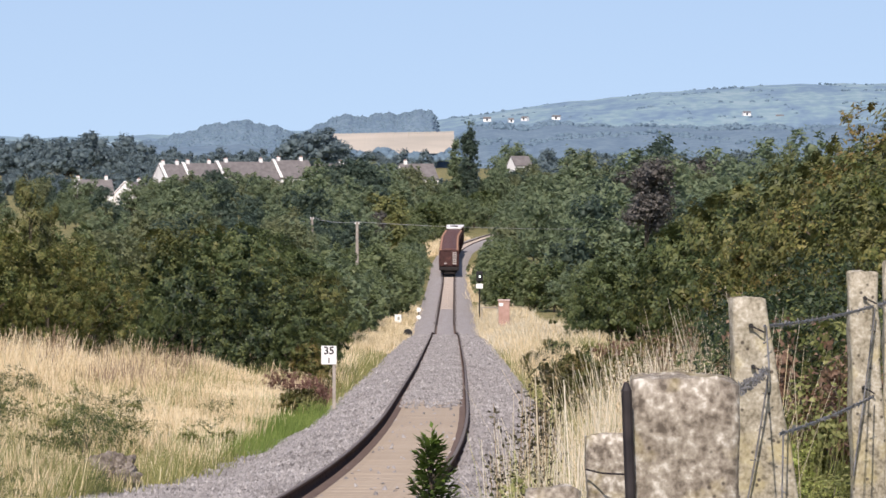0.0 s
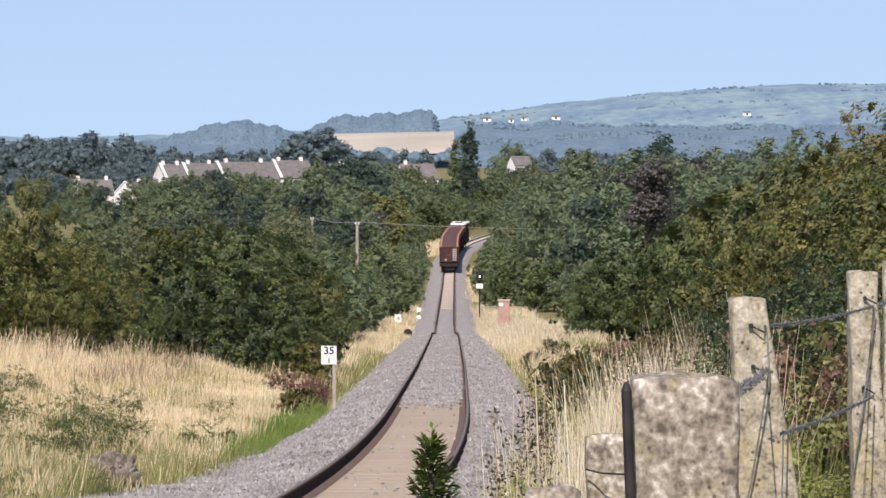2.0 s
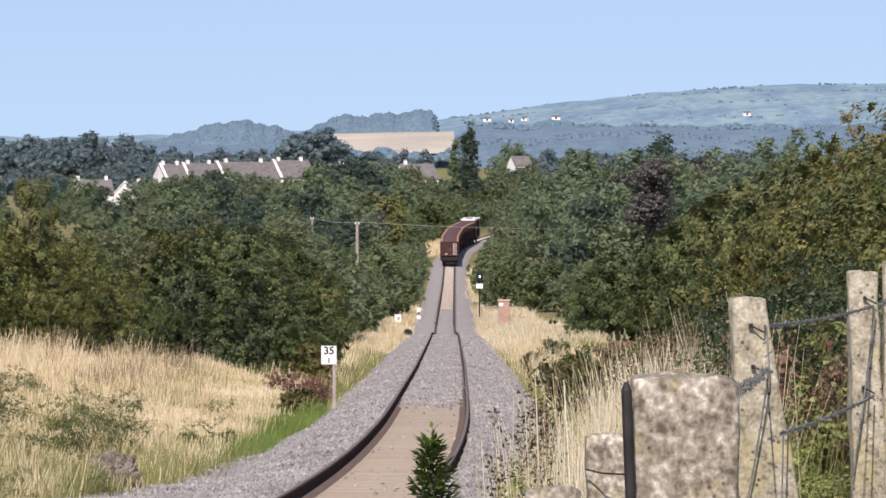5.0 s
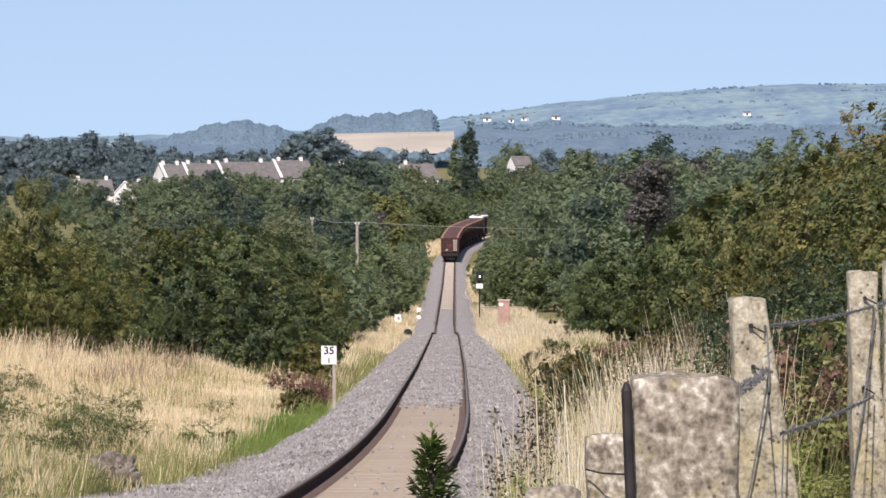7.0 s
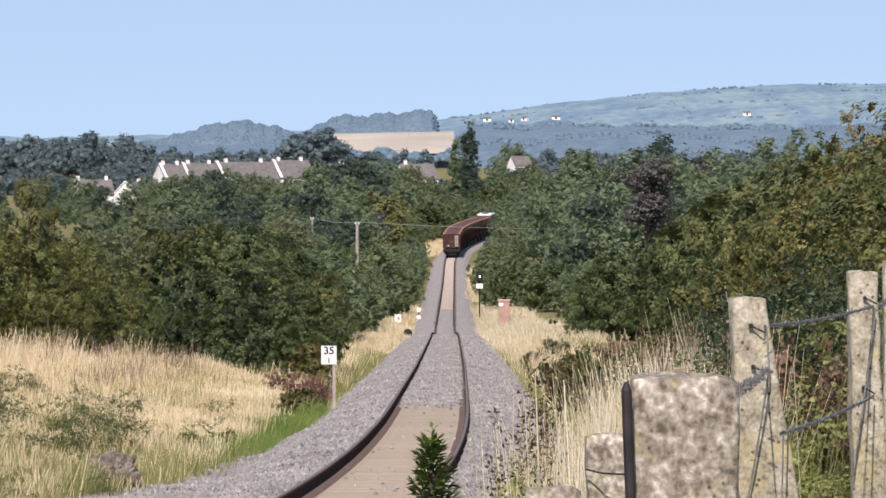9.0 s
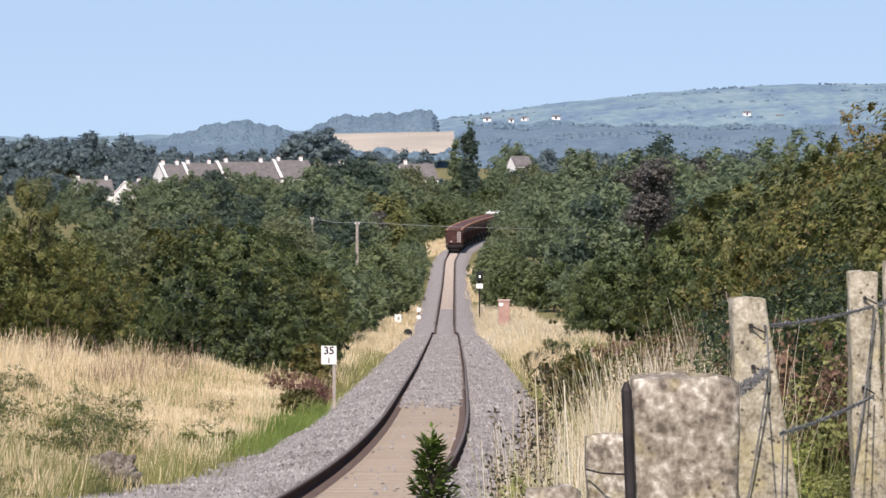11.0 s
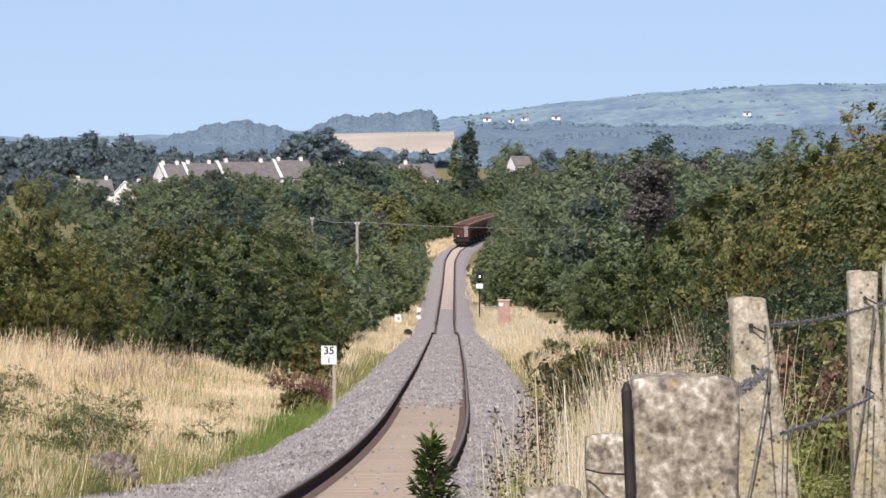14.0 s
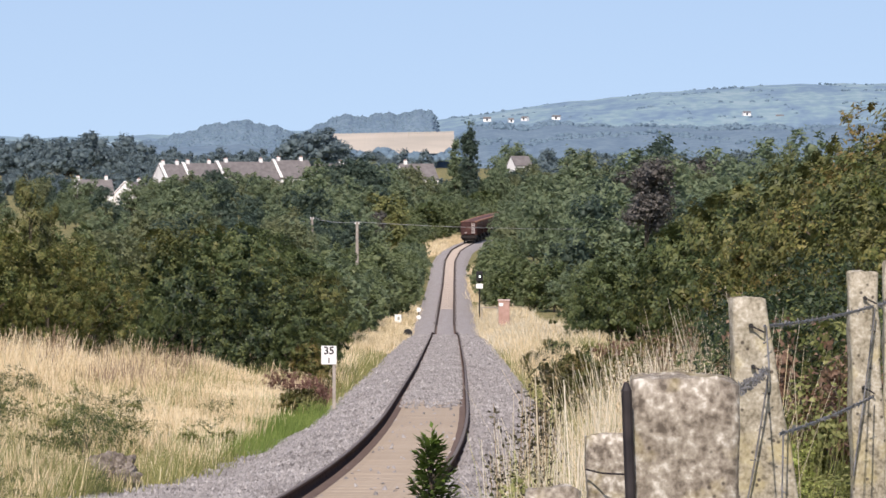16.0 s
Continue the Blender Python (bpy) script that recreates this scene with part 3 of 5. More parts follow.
FENCE_WEED = [kind("leafy_weed", 71 + i, 0.30, 0.0, 1.2, 1500, 0.026, M[m], lobes=20, trunk=0.008, shape=0.5, spiky=0.5, lobe=(0.25, 0.5), tuft=0.05, per=12) for i, m in enumerate(("tuft", "dead_leaf", "hedge", "green_grass"))]
DOCK = [kind("withered_shrub", 68, 1.1, 0.0, 1.5, 4200, 0.05, M["withered"], lobes=26, trunk=0.03, shape=0.4, spiky=0.5, lobe=(0.2, 0.42), tuft=0.09, per=24)]
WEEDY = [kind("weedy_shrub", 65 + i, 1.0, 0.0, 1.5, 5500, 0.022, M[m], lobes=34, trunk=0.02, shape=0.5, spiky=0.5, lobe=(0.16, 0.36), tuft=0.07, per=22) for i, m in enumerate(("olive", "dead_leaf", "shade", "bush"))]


def make_hedges():
    rng = np.random.default_rng(100)
    # right of the line: an unbroken thorn hedge
    y = 94.0
    while y < 980:
        near = y < 152
        kinds = [HEDGE[0], HEDGE[2], HEDGE[3], HEDGE[0], HEDGE[1]] if near else BUSH if y < 320 else MID
        gap = 3.2 if near else 4.4 + y * 0.010
        x = 6.6 + 2.0 * (1 - float(step(215, 262, y))) + rng.uniform(-0.5, 0.7) + float(line_x(y))
        x += 6.2 * float(step(215, 262, y) - step(610, 680, y)) - 0.9 * float(step(640, 700, y)) + 1.8 * float(step(820, 900, y))
        plant_at(kinds, x, y, 1.05 + 0.27 * float(1 - step(108, 150, y)) if y < 300 else 1.12, rng, "dense thorn bush with small yellowing leaves in a hedgerow" if near else "dense green bush in a trackside hedgerow", "hedgerow right of the line", "bush")
        if 120 < y < 640 and rng.uniform() < 0.6:
            plant_at(BUSH if y < 330 else MID, x + 4.2 + rng.uniform(-0.5, 1.0), y + rng.uniform(-1, 1), 1.1, rng, "dense green bush behind the trackside hedgerow", "hedgerow right of the line", "bush")
        y += gap * rng.uniform(0.85, 1.15)
    for x, yy, s in ((8.3, 326, 1.12), (9.8, 332, 1.12), (7.2, 330, 0.8)):
        plant_at([BUSH[0]], x, yy, s, rng, "dark green bush at the edge of a dry clearing", "hedgerow right of the line", "bush", sink=1.1)
    for x, yy, s in ((8.0, 122, 1.2), (8.4, 129, 1.2), (8.9, 137, 1.2), (9.5, 146, 1.15)):
        plant_at([HEDGE[0], HEDGE[3]], x, yy, s, rng, "dense thorn bush with small yellowing leaves in a hedgerow", "hedgerow right of the line", "bush", tall=1.28)
    # left of the line
    for x, yy, s in ((-14.6, 196, 1.22), (-13.2, 192, 1.1), (-11.9, 194, 1.05), (-10.7, 197, 0.85), (-13.0, 203, 1.15), (-11.2, 191, 0.72)):
        plant_at([HEDGE[0], HEDGE[3], HEDGE[0], HEDGE[2]], x, yy, s, rng, "tall thorn bush with small yellowing leaves in a hedgerow", "hedgerow left of the line", "bush")
    for x, yy, k, tall in ((-11.75, 193, 0.62, 1.78), (-11.3, 194, 0.6, 1.68)):
        plant_at(SPIRE, x, yy, k, rng, "thorn bush spire rising above the hedgerow", "hedgerow left of the line", "bush", tall=tall)
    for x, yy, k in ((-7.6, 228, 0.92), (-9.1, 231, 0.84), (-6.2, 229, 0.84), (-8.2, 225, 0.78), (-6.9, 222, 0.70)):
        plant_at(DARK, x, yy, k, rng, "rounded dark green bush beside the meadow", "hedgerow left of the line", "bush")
    for x, yy, s in ((-9.95, 212, 0.6), (-9.5, 222, 0.62), (-10.2, 206, 0.55), (-10.5, 214, 0.7), (-12.9, 228, 0.98), (-11.6, 232, 0.92)):
        plant_at([BUSH[0]], x, yy, s, rng, "low green bush between taller bushes", "hedgerow left of the line", "bush")
    for x, yy, k, s in ((-5.1, 248, 3, 0.86), (-4.6, 236, 0, 0.7), (-5.6, 258, 1, 0.95), (-4.9, 226, 0, 0.55)):
        plant_at([BUSH[k]], x, yy, s, rng, "yellow-green bush beside the meadow", "hedgerow left of the line", "bush")
    y = 248.0
    while y < 1000:
        near = y < 200
        kinds = HEDGE if near else BUSH if y < 300 else [MID[1], MID[2], MID[3]]
        x = float(line_x(y)) + (-13.2 if y < 205 else -13.2 + 5.6 * float(step(205, 250, y))) + 2.2 * float(step(620, 680, y)) + rng.uniform(-0.6, 0.6)
        plant_at(kinds, x, y, 1.05, rng, "dense thorn bush with small yellowing leaves in a hedgerow" if near else "dense green bush in a trackside hedgerow", "hedgerow left of the line", "bush")
        if 300 < y < 640 and rng.uniform() < 0.6:
            plant_at(BUSH if y < 330 else MID, x - 4.4 + rng.uniform(-1, 0.5), y + rng.uniform(-1, 1), 1.1, rng, "dense green bush behind the trackside hedgerow", "hedgerow left of the line", "bush")
        y += (2.6 if near else 4.4 + y * 0.010) * rng.uniform(0.85, 1.15)


def make_woods():
    rng = np.random.default_rng(200)

    def wood(kinds, n, x0, x1, y0, y1, s0, s1, label, group):
        for i in range(n):
            y = y0 + (y1 - y0) * (i + rng.uniform(0.1, 0.9)) / n
            x = rng.uniform(x0, x1)
            if y < 1700 and abs(x - float(line_x(y))) < 8:
                x += 16
            plant_at(kinds, x, y, rng.uniform(s0, s1), rng, label, group, "tree", sink=1.5 if kinds is FAR else 0.6)

    g = "leafy broadleaf tree in a mixed wood"
    wood(WOOD, 20, 13, 40, 470, 760, 0.85, 1.15, g, "wood right of the line")
    wood(WOOD, 17, 24, 56, 640, 900, 1.35, 1.6, g, "wood right of the line")
    wood(WOOD, 18, 13.5, 32, 640, 890, 1.2, 1.48, g, "wood right of the line")
    for x, y, s in ((14.5, 1400, 1.0), (10.8, 1392, 0.95), (19.0, 1455, 1.0), (18.4, 1700, 1.4), (16.2, 1705, 1.3), (-6.5, 1400, 1.05), (-9, 1440, 1.0)):
        plant_at(WOOD, x, y, s, rng, "leafy broadleaf tree near a white house", "wood beyond the bend", "tree", sink=0.3)
    wood(GROVE, 12, 18, 75, 930, 1350, 0.9, 1.2, g, "wood right of the line")
    wood(WOOD, 24, -36, -12, 560, 900, 0.6, 0.85, g, "wood left of the line")
    wood(GROVE, 26, -60, -11, 900, 1200, 0.75, 1.0, g, "wood left of the line")
    wood(GROVE, 12, -24, -9, 1080, 1330, 1.0, 1.25, g, "wood left of the line")
    wood(GROVE, 22, -26, -1, 1190, 1400, 0.6, 0.85, g, "wood beyond the bend")
    wood(GROVE, 20, -30, 40, 1390, 1480, 0.8, 1.0, g, "wood beyond the bend")
    for x, y in ((11.3, 1035), (11.9, 1062), (12.7, 1090), (14.0, 1118), (15.8, 1146), (18.6, 1175), (23, 1200), (13.5, 1010), (10.9, 1075)):
        plant_at(GROVE, x, y, 0.7, rng, "leafy tree beside the railway bend", "wood right of the line", "tree", sink=0.3)
    wood(FAR, 40, -150, -18, 1860, 2050, 0.5, 0.64, "distant haze-blue tree behind the houses", "trees on the ridge")
    wood(FAR, 14, 20, 150, 1900, 2050, 0.55, 0.7, "distant haze-blue tree behind the wood", "trees on the ridge")
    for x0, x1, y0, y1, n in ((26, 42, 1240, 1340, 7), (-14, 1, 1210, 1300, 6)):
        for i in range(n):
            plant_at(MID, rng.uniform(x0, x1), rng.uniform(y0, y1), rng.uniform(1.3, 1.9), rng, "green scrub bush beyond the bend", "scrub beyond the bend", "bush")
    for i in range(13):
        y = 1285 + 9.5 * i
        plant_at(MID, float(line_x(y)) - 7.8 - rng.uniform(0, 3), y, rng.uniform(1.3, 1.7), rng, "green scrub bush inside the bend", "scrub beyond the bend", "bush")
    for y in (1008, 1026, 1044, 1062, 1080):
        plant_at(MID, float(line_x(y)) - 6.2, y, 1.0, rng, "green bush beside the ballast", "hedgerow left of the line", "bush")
    wood(FAR, 12, 14, 42, 1620, 1780, 0.8, 0.95, "distant haze-blue tree behind the wood", "trees on the ridge")
    wood(FAR, 9, 22, 72, 1700, 1950, 0.55, 0.72, "distant haze-blue tree behind the wood", "trees on the ridge")
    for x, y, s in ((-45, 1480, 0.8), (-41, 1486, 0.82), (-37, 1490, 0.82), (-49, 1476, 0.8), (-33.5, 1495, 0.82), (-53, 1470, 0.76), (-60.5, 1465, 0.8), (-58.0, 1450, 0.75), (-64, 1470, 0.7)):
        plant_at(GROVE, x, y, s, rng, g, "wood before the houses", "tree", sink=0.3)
    wood(FAR, 18, -125, -62, 1650, 1950, 0.5, 0.62, "distant haze-blue tree behind the houses", "trees on the ridge")
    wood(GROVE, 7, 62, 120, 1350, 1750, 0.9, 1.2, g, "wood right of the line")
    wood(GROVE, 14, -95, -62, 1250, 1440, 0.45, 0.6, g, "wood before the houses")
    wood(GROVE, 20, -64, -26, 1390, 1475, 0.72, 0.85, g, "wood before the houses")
    wood(FAR, 8, -46, -36, 2060, 2120, 1.2, 1.35, "distant haze-blue tree on a low ridge", "trees on the ridge")
    wood(FAR, 44, -175, -102, 2080, 2450, 0.85, 1.1, "distant haze-blue tree on a low ridge", "trees on the ridge")
    wood(FAR, 48, -104, -20, 2080, 2450, 0.6, 0.78, "distant haze-blue tree on a low ridge", "trees on the ridge")
    wood(FAR, 36, -45, 175, 1950, 2500, 0.6, 0.85, "distant haze-blue tree on a low ridge", "trees on the ridge")
    wood(MID, 8, -28, 4, 1150, 1300, 0.9, 1.4, "green scrub bush beyond the bend", "scrub beyond the bend")
    for i in range(10):
        plant_at(MID, rng.uniform(-16, 3), rng.uniform(1270, 1390), rng.uniform(1.3, 1.8), rng, "green scrub bush beyond the bend", "scrub beyond the bend", "bush")
    for x, y, s, k in ((-15.2, 1200, 1.22, 1), (-17.2, 1212, 1.08, 1), (-13.2, 1210, 0.98, 1), (16.2, 1466, 0.98, 2), (12.6, 1105, 0.92, 0), (13.8, 1128, 0.9, 3), (11.2, 1042, 0.9, 0), (1.0, 1490, 0.72, 1), (3.4, 1500, 0.75, 0), (7.2, 1495, 0.75, 2), (11.7, 1062, 0.95, 3), (10.9, 1025, 0.62, 2), (18.4, 1460, 1.0, 1), (13.4, 1462, 0.92, 0), (-76, 1468, 0.70, 0), (-74.4, 1470, 0.6, 2), (-79.2, 1466, 0.74, 0), (-63.6, 1480, 0.80, 0), (-58.2, 1482, 0.84, 2), (-54.6, 1484, 0.84, 0), (-50.5, 1486, 0.86, 1), (-46.8, 1488, 0.88, 0), (-42.5, 1490, 0.90, 2)):
        plant_at([GROVE[k]], x, y, s, rng, "dark leafy broadleaf tree standing out from the wood" if k == 1 else g, "wood beyond the bend", "tree")
    for x, y, s in ((-6.3, 640, 1.5), (-7.9, 655, 1.4), (-5.6, 668, 1.2), (-9.6, 650, 1.3), (-6.9, 690, 1.4), (-6.6, 1140, 1.2), (-7.6, 1165, 1.3), (-6.0, 1195, 1.2), (-9.0, 1180, 1.4)):
        plant_at([MID[1], MID[2]], x, y, s, rng, "light green bush beside the railway", "hedgerow left of the line", "bush")
    for x, y, s in ((-6.5, 1228, 0.9), (-4.0, 1240, 0.85), (-1.5, 1250, 0.8), (0.8, 1262, 0.85), (-5.2, 1258, 1.0), (-2.6, 1270, 1.0), (1.6, 1280, 0.95), (-8.2, 1246, 1.0), (-3.5, 1185, 0.75), (-1.6, 1197, 0.7), (0.0, 1206, 0.66), (-5.5, 1192, 0.9)):
        plant_at([MID[0], MID[1], MID[3]], x, y, s, rng, "green scrub bush inside the bend", "scrub beyond the bend", "bush")
    for x, y, s in ((-28.5, 610, 1.4), (-26.0, 600, 1.3), (-24.0, 620, 1.45), (-30.5, 625, 1.5), (-22.5, 590, 1.2)):
        plant_at(SCRUB, x, y, s, rng, "pale hazy green scrub bush", "wood left of the line", "bush")
    wood(FAR, 10, -12, 22, 1560, 1750, 0.5, 0.62, "distant haze-blue tree behind the wood", "trees on the ridge")
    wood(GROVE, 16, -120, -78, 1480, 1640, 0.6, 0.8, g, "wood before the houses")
    wood(FAR, 14, -125, -82, 1600, 1720, 0.48, 0.6, "distant haze-blue tree behind the houses", "trees on the ridge")
    for x, y, s in ((5.55, 1380, 1.12), (2.7, 1390, 0.92)):
        plant_at([POPLAR[0]] if x > 4 else [POPLAR[1]], x, y, s, rng, "tall narrow poplar standing above the wood", "poplars", "tree")
    plant_at(COPPER, 13.8, 460, 0.9, rng, "dull purple-brown leaved tree in the wood", "", "tree")
    plant_at(COPPER, 31.0, 790, 1.1, rng, "dull purple-brown leaved tree in the wood", "", "tree")
    plant_at(COPPER, -9.7, 1000, 0.62, rng, "dull purple-brown leaved tree in the wood", "", "tree")
    plant_at(YELLOW, -8.5, 1060, 1.08, rng, "yellowing tree standing out from the wood", "", "tree")


make_hedges()
make_woods()


def make_undergrowth():
    rng = np.random.default_rng(300)
    for d, y, s in ((-3.0, 174, 0.5), (-3.5, 181, 0.55), (-4.3, 186, 0.5), (-3.2, 177, 0.45)):
        plant_at(DOCK, d + float(line_x(y)), y, s, rng, "withered reddish-brown shrub beside the milepost", "withered shrubs", "shrub", tall=1.2, sink=0.05)
    spots = [(-3.15, 167), (-3.6, 170), (-3.4, 164), (-3.3, 186), (-3.6, 205), (-4.2, 222), (-4.6, 240), (-5.0, 262),
             (-6.5, 128), (-7.0, 122), (-6.2, 112), (-5.4, 104), (-8.3, 150), (-9.0, 138),
             (3.4, 235), (3.6, 215), (3.3, 195), (3.5, 252), (3.7, 270), (3.6, 176), (3.5, 160), (4.9, 185), (5.2, 205), (5.6, 165), (6.2, 190), (6.6, 222), (5.8, 240), (6.8, 256), (5.0, 225), (6.0, 150), (4.4, 212), (3.9, 150), (4.3, 165), (3.8, 180), (4.2, 200), (4.0, 225), (4.4, 250), (4.5, 280), (4.9, 128), (4.3, 118), (4.6, 105), (5.1, 96), (4.4, 138)]
    for d, y in spots:
        thin = d > 4.6 and y > 180
        plant_at(DOCK if thin and rng.uniform() < 0.55 else SHRUB, d + float(line_x(y)), y + rng.uniform(-2, 2), rng.uniform(0.28, 0.42) if d < -5.05 else rng.uniform(0.45, 0.7) if thin else rng.uniform(0.45, 0.72) if (d > 0 and y > 185) or -4 < d < 0 else rng.uniform(0.7, 1.05), rng, "low tangled bramble shrub, partly brown, on the verge", "bramble shrubs", "shrub", tall=0.7 if d < -5 else 1.0, sink=0.1)
    for i in range(34):
        y = rng.uniform(96, 150)
        plant_at([WEEDY[0], WEEDY[3]], float(line_x(y)) + rng.uniform(-11, -4.5), y, rng.uniform(0.5, 0.95), rng, "leafy green weed patch among dry meadow grass", "meadow weeds", "weed", tall=0.8, sink=0.05)
    for i in range(12):
        y = rng.uniform(82, 100)
        plant_at([WEEDY[0], WEEDY[3]], float(line_x(y)) + rng.uniform(-7.2, -4.2), y, rng.uniform(0.4, 0.7), rng, "leafy green weed patch beside the ballast", "meadow weeds", "weed", tall=0.8, sink=0.05)
    for x, y, s in ((-4.5, 126, 1.0), (-4.2, 128, 0.9), (-4.8, 127, 0.8), (-6.2, 112, 1.1), (-5.7, 116, 1.0), (-6.8, 118, 1.2), (-5.4, 122, 0.9), (-6.6, 124, 1.0), (-7.1, 130, 1.1), (-5.9, 128, 0.9), (-6.3, 136, 1.1), (-5.2, 112, 0.9), (-7.6, 122, 1.0), (-8.2, 116, 1.0)):
        plant_at([FENCE_WEED[2], FENCE_WEED[3]], x, y, s, rng, "leafy green weed patch among dry meadow grass", "meadow weeds", "weed", tall=0.75, sink=0.05)
    lab = "weedy shrub of green and brown leaves behind a fence"
    for x, y in ((1.95, 41), (2.6, 46), (2.4, 50), (2.9, 52), (3.1, 48), (2.75, 55), (3.3, 58), (2.45, 42), (3.0, 62), (2.55, 60), (3.5, 66)):
        plant_at(WEEDY, x, y, rng.uniform(0.7, 1.05), rng, lab, "weedy shrubs", "shrub", sink=0.1)
    # near-black leaves stand in for the shade in the gaps behind the fence
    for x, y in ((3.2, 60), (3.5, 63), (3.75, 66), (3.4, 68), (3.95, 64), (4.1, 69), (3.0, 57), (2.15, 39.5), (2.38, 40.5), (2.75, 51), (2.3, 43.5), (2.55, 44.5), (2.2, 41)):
        plant_at([WEEDY[2]], x, y, rng.uniform(0.85, 1.1), rng, "dark-leaved shrub standing in for shade behind a fence", "weedy shrubs", "shrub", sink=0.1)
    for x, y, s, k in ((0.08, 34.5, 0.92, 2), (0.2, 35.5, 0.96, 0), (0.14, 37, 1.0, 3), (0.3, 36.5, 1.0, 2), (0.26, 38, 1.05, 0), (0.38, 37, 1.0, 3), (0.05, 36, 0.95, 3)):
        plant_at([FENCE_WEED[k]], x, y, s, rng, "tall leafy green weed beside the track", "trackside weeds", "weed", tall=1.02, sink=0.05)
    for x, y, s, tall, k in ((3.12, 62, 1.05, 0.95, 1), (3.2, 63, 1.0, 0.85, 1), (3.05, 61, 0.9, 0.95, 1), (2.36, 44, 1.0, 0.9, 0), (2.52, 45, 0.9, 0.9, 0), (1.98, 37, 0.9, 0.6, 0), (2.1, 37.2, 0.8, 0.5, 0), (1.95, 35.8, 0.8, 0.35, 0), (2.2, 37.6, 0.9, 0.5, 0),
                             (1.9, 37.5, 1.0, 1.21, 1), (2.13, 37.0, 1.07, 0.97, 3), (2.28, 37.5, 1.0, 1.12, 1), (2.06, 39.0, 1.2, 1.01, 2), (1.8, 37.2, 0.87, 0.72, 0),
                             (2.48, 38.0, 1.2, 1.01, 3), (2.0, 37.2, 0.73, 0.98, 3), (2.02, 36.0, 0.87, 0.45, 3), (2.15, 35.5, 0.87, 0.41, 3), (1.8, 36.0, 0.8, 0.41, 2),
                             (2.4, 37.0, 1.13, 0.87, 1), (2.36, 36.0, 1.0, 0.52, 3), (1.93, 35.2, 0.67, 0.34, 0), (1.86, 36.6, 0.8, 0.71, 0), (2.0, 36.8, 0.67, 0.63, 3),
                             (1.8, 35.0, 0.6, 0.38, 0), (2.2, 34.6, 0.67, 0.34, 2)):
        plant_at([FENCE_WEED[k]], x, y, s, rng, "dead-leaved brown weed clump" if k == 1 else lab, "weedy shrubs", "shrub", tall=tall, sink=0.05)


make_undergrowth()


# ---- grass ----
def blades(name, label, n, place, height, width, mat, seed, lean=0.35, heads=0.0):
    """Loose tapering grass blades rooted in the ground."""
    rng = np.random.default_rng(seed)
    x, y, scale = place(rng, n)
    n = len(x)
    z = ground_z(x, y) - 0.03
    h = rng.uniform(*height, n) * scale
    w = width * rng.uniform(0.6, 1.4, n)
    a = rng.uniform(-0.9, 0.9, n)
    s = np.stack([np.cos(a), np.sin(a), np.zeros(n)], -1) * (w / 2)[:, None]
    tip = np.stack([rng.normal(0.05, lean, n), rng.normal(0, lean, n), np.ones(n)], -1)
    root = np.stack([x, y, z], -1)
    top = root + tip * h[:, None]
    hs = 0.2 + heads * rng.uniform(0.2, 1.0, n)[:, None]
    v = np.stack([root - s, root + s, top + s * hs, top - s * hs], 1)
    f = np.arange(4 * n).reshape(n, 4)
    ob = new(name, raw_mesh(name, v.reshape(-1, 3), f, mat))
    return tagged(ob, label, "grass", kind="stuff")


def area(x0, x1, y0, y1, clump=0.0, off=True, keep=None):
    """Random places in a strip beside the line; with clump, gathered in tufts."""
    def f(rng, n):
        y = rng.uniform(y0, y1, n)
        x = rng.uniform(x0, x1, n)
        if clump:
            m = max(1, n // 18)
            w = rng.integers(0, m, n)
            x, y = x[w] + rng.normal(0, clump, n), y[w] + rng.normal(0, clump, n)
        if off:
            x = x + line_x(y)
        s = 0.85 + 0.2 * np.sin(x * 1.7 + y * 0.31) + 0.15 * np.sin(y * 0.77 - x * 0.6)
        if keep:
            k = keep(x - line_x(y), y, rng)
            x, y, s = x[k], y[k], s[k]
        if off:
            d = x - line_x(y)
            k = (d > 0) | (y > 145) | (-d > spill_edge(y) + rng.normal(0, 0.1, len(y)))
            x, y, s = x[k], y[k], s[k]
        return x, y, s
    return f


def dry(d, y, rng):
    return (np.sin(d * 1.1 + y * 0.17) + np.sin(y * 0.09 - d * 0.5) + rng.normal(0, 0.8, len(d))) > -0.45


blades("dry_meadow", "tall pale dry grass on the verge", 100000, area(-17, -3.6, 80, 215, 0.2, keep=dry), (0.3, 0.62), 0.009, M["straw"], 1, lean=0.22, heads=0.9)
blades("green_meadow", "rough green grass under the dry stalks", 20000, area(-17, -2.9, 60, 128, 0.25), (0.2, 0.5), 0.02, M["green_grass"], 2)
blades("seedy_meadow", "brown seeding grass at the foot of the hedge", 3500, area(-17, -7, 165, 208, 0.25), (0.5, 1.1), 0.014, M["seedhead"], 12, lean=0.2, heads=0.6)
blades("weedy_meadow", "green and straw weeds at the edge of the meadow", 16000, area(-7.5, -3.6, 70, 112, 0.22), (0.25, 0.75), 0.012, M["green_grass"], 13, lean=0.3)
blades("near_straw", "pale dry stalks among the near meadow weeds", 9000, area(-8.5, -4.4, 80, 114, 0.2), (0.3, 0.7), 0.010, M["straw"], 34, lean=0.25, heads=0.7)
blades("verge_left", "rough green and straw grass beside the ballast", 14000, area(-7.5, -2.85, 160, 330, 0.3), (0.2, 0.55), 0.02, M["green_grass"], 15, lean=0.3)
blades("verge_left_dry", "dry straw grass beside the ballast", 7000, area(-7.5, -3.4, 160, 330, 0.3), (0.3, 0.7), 0.018, M["straw"], 16, lean=0.25, heads=0.5)
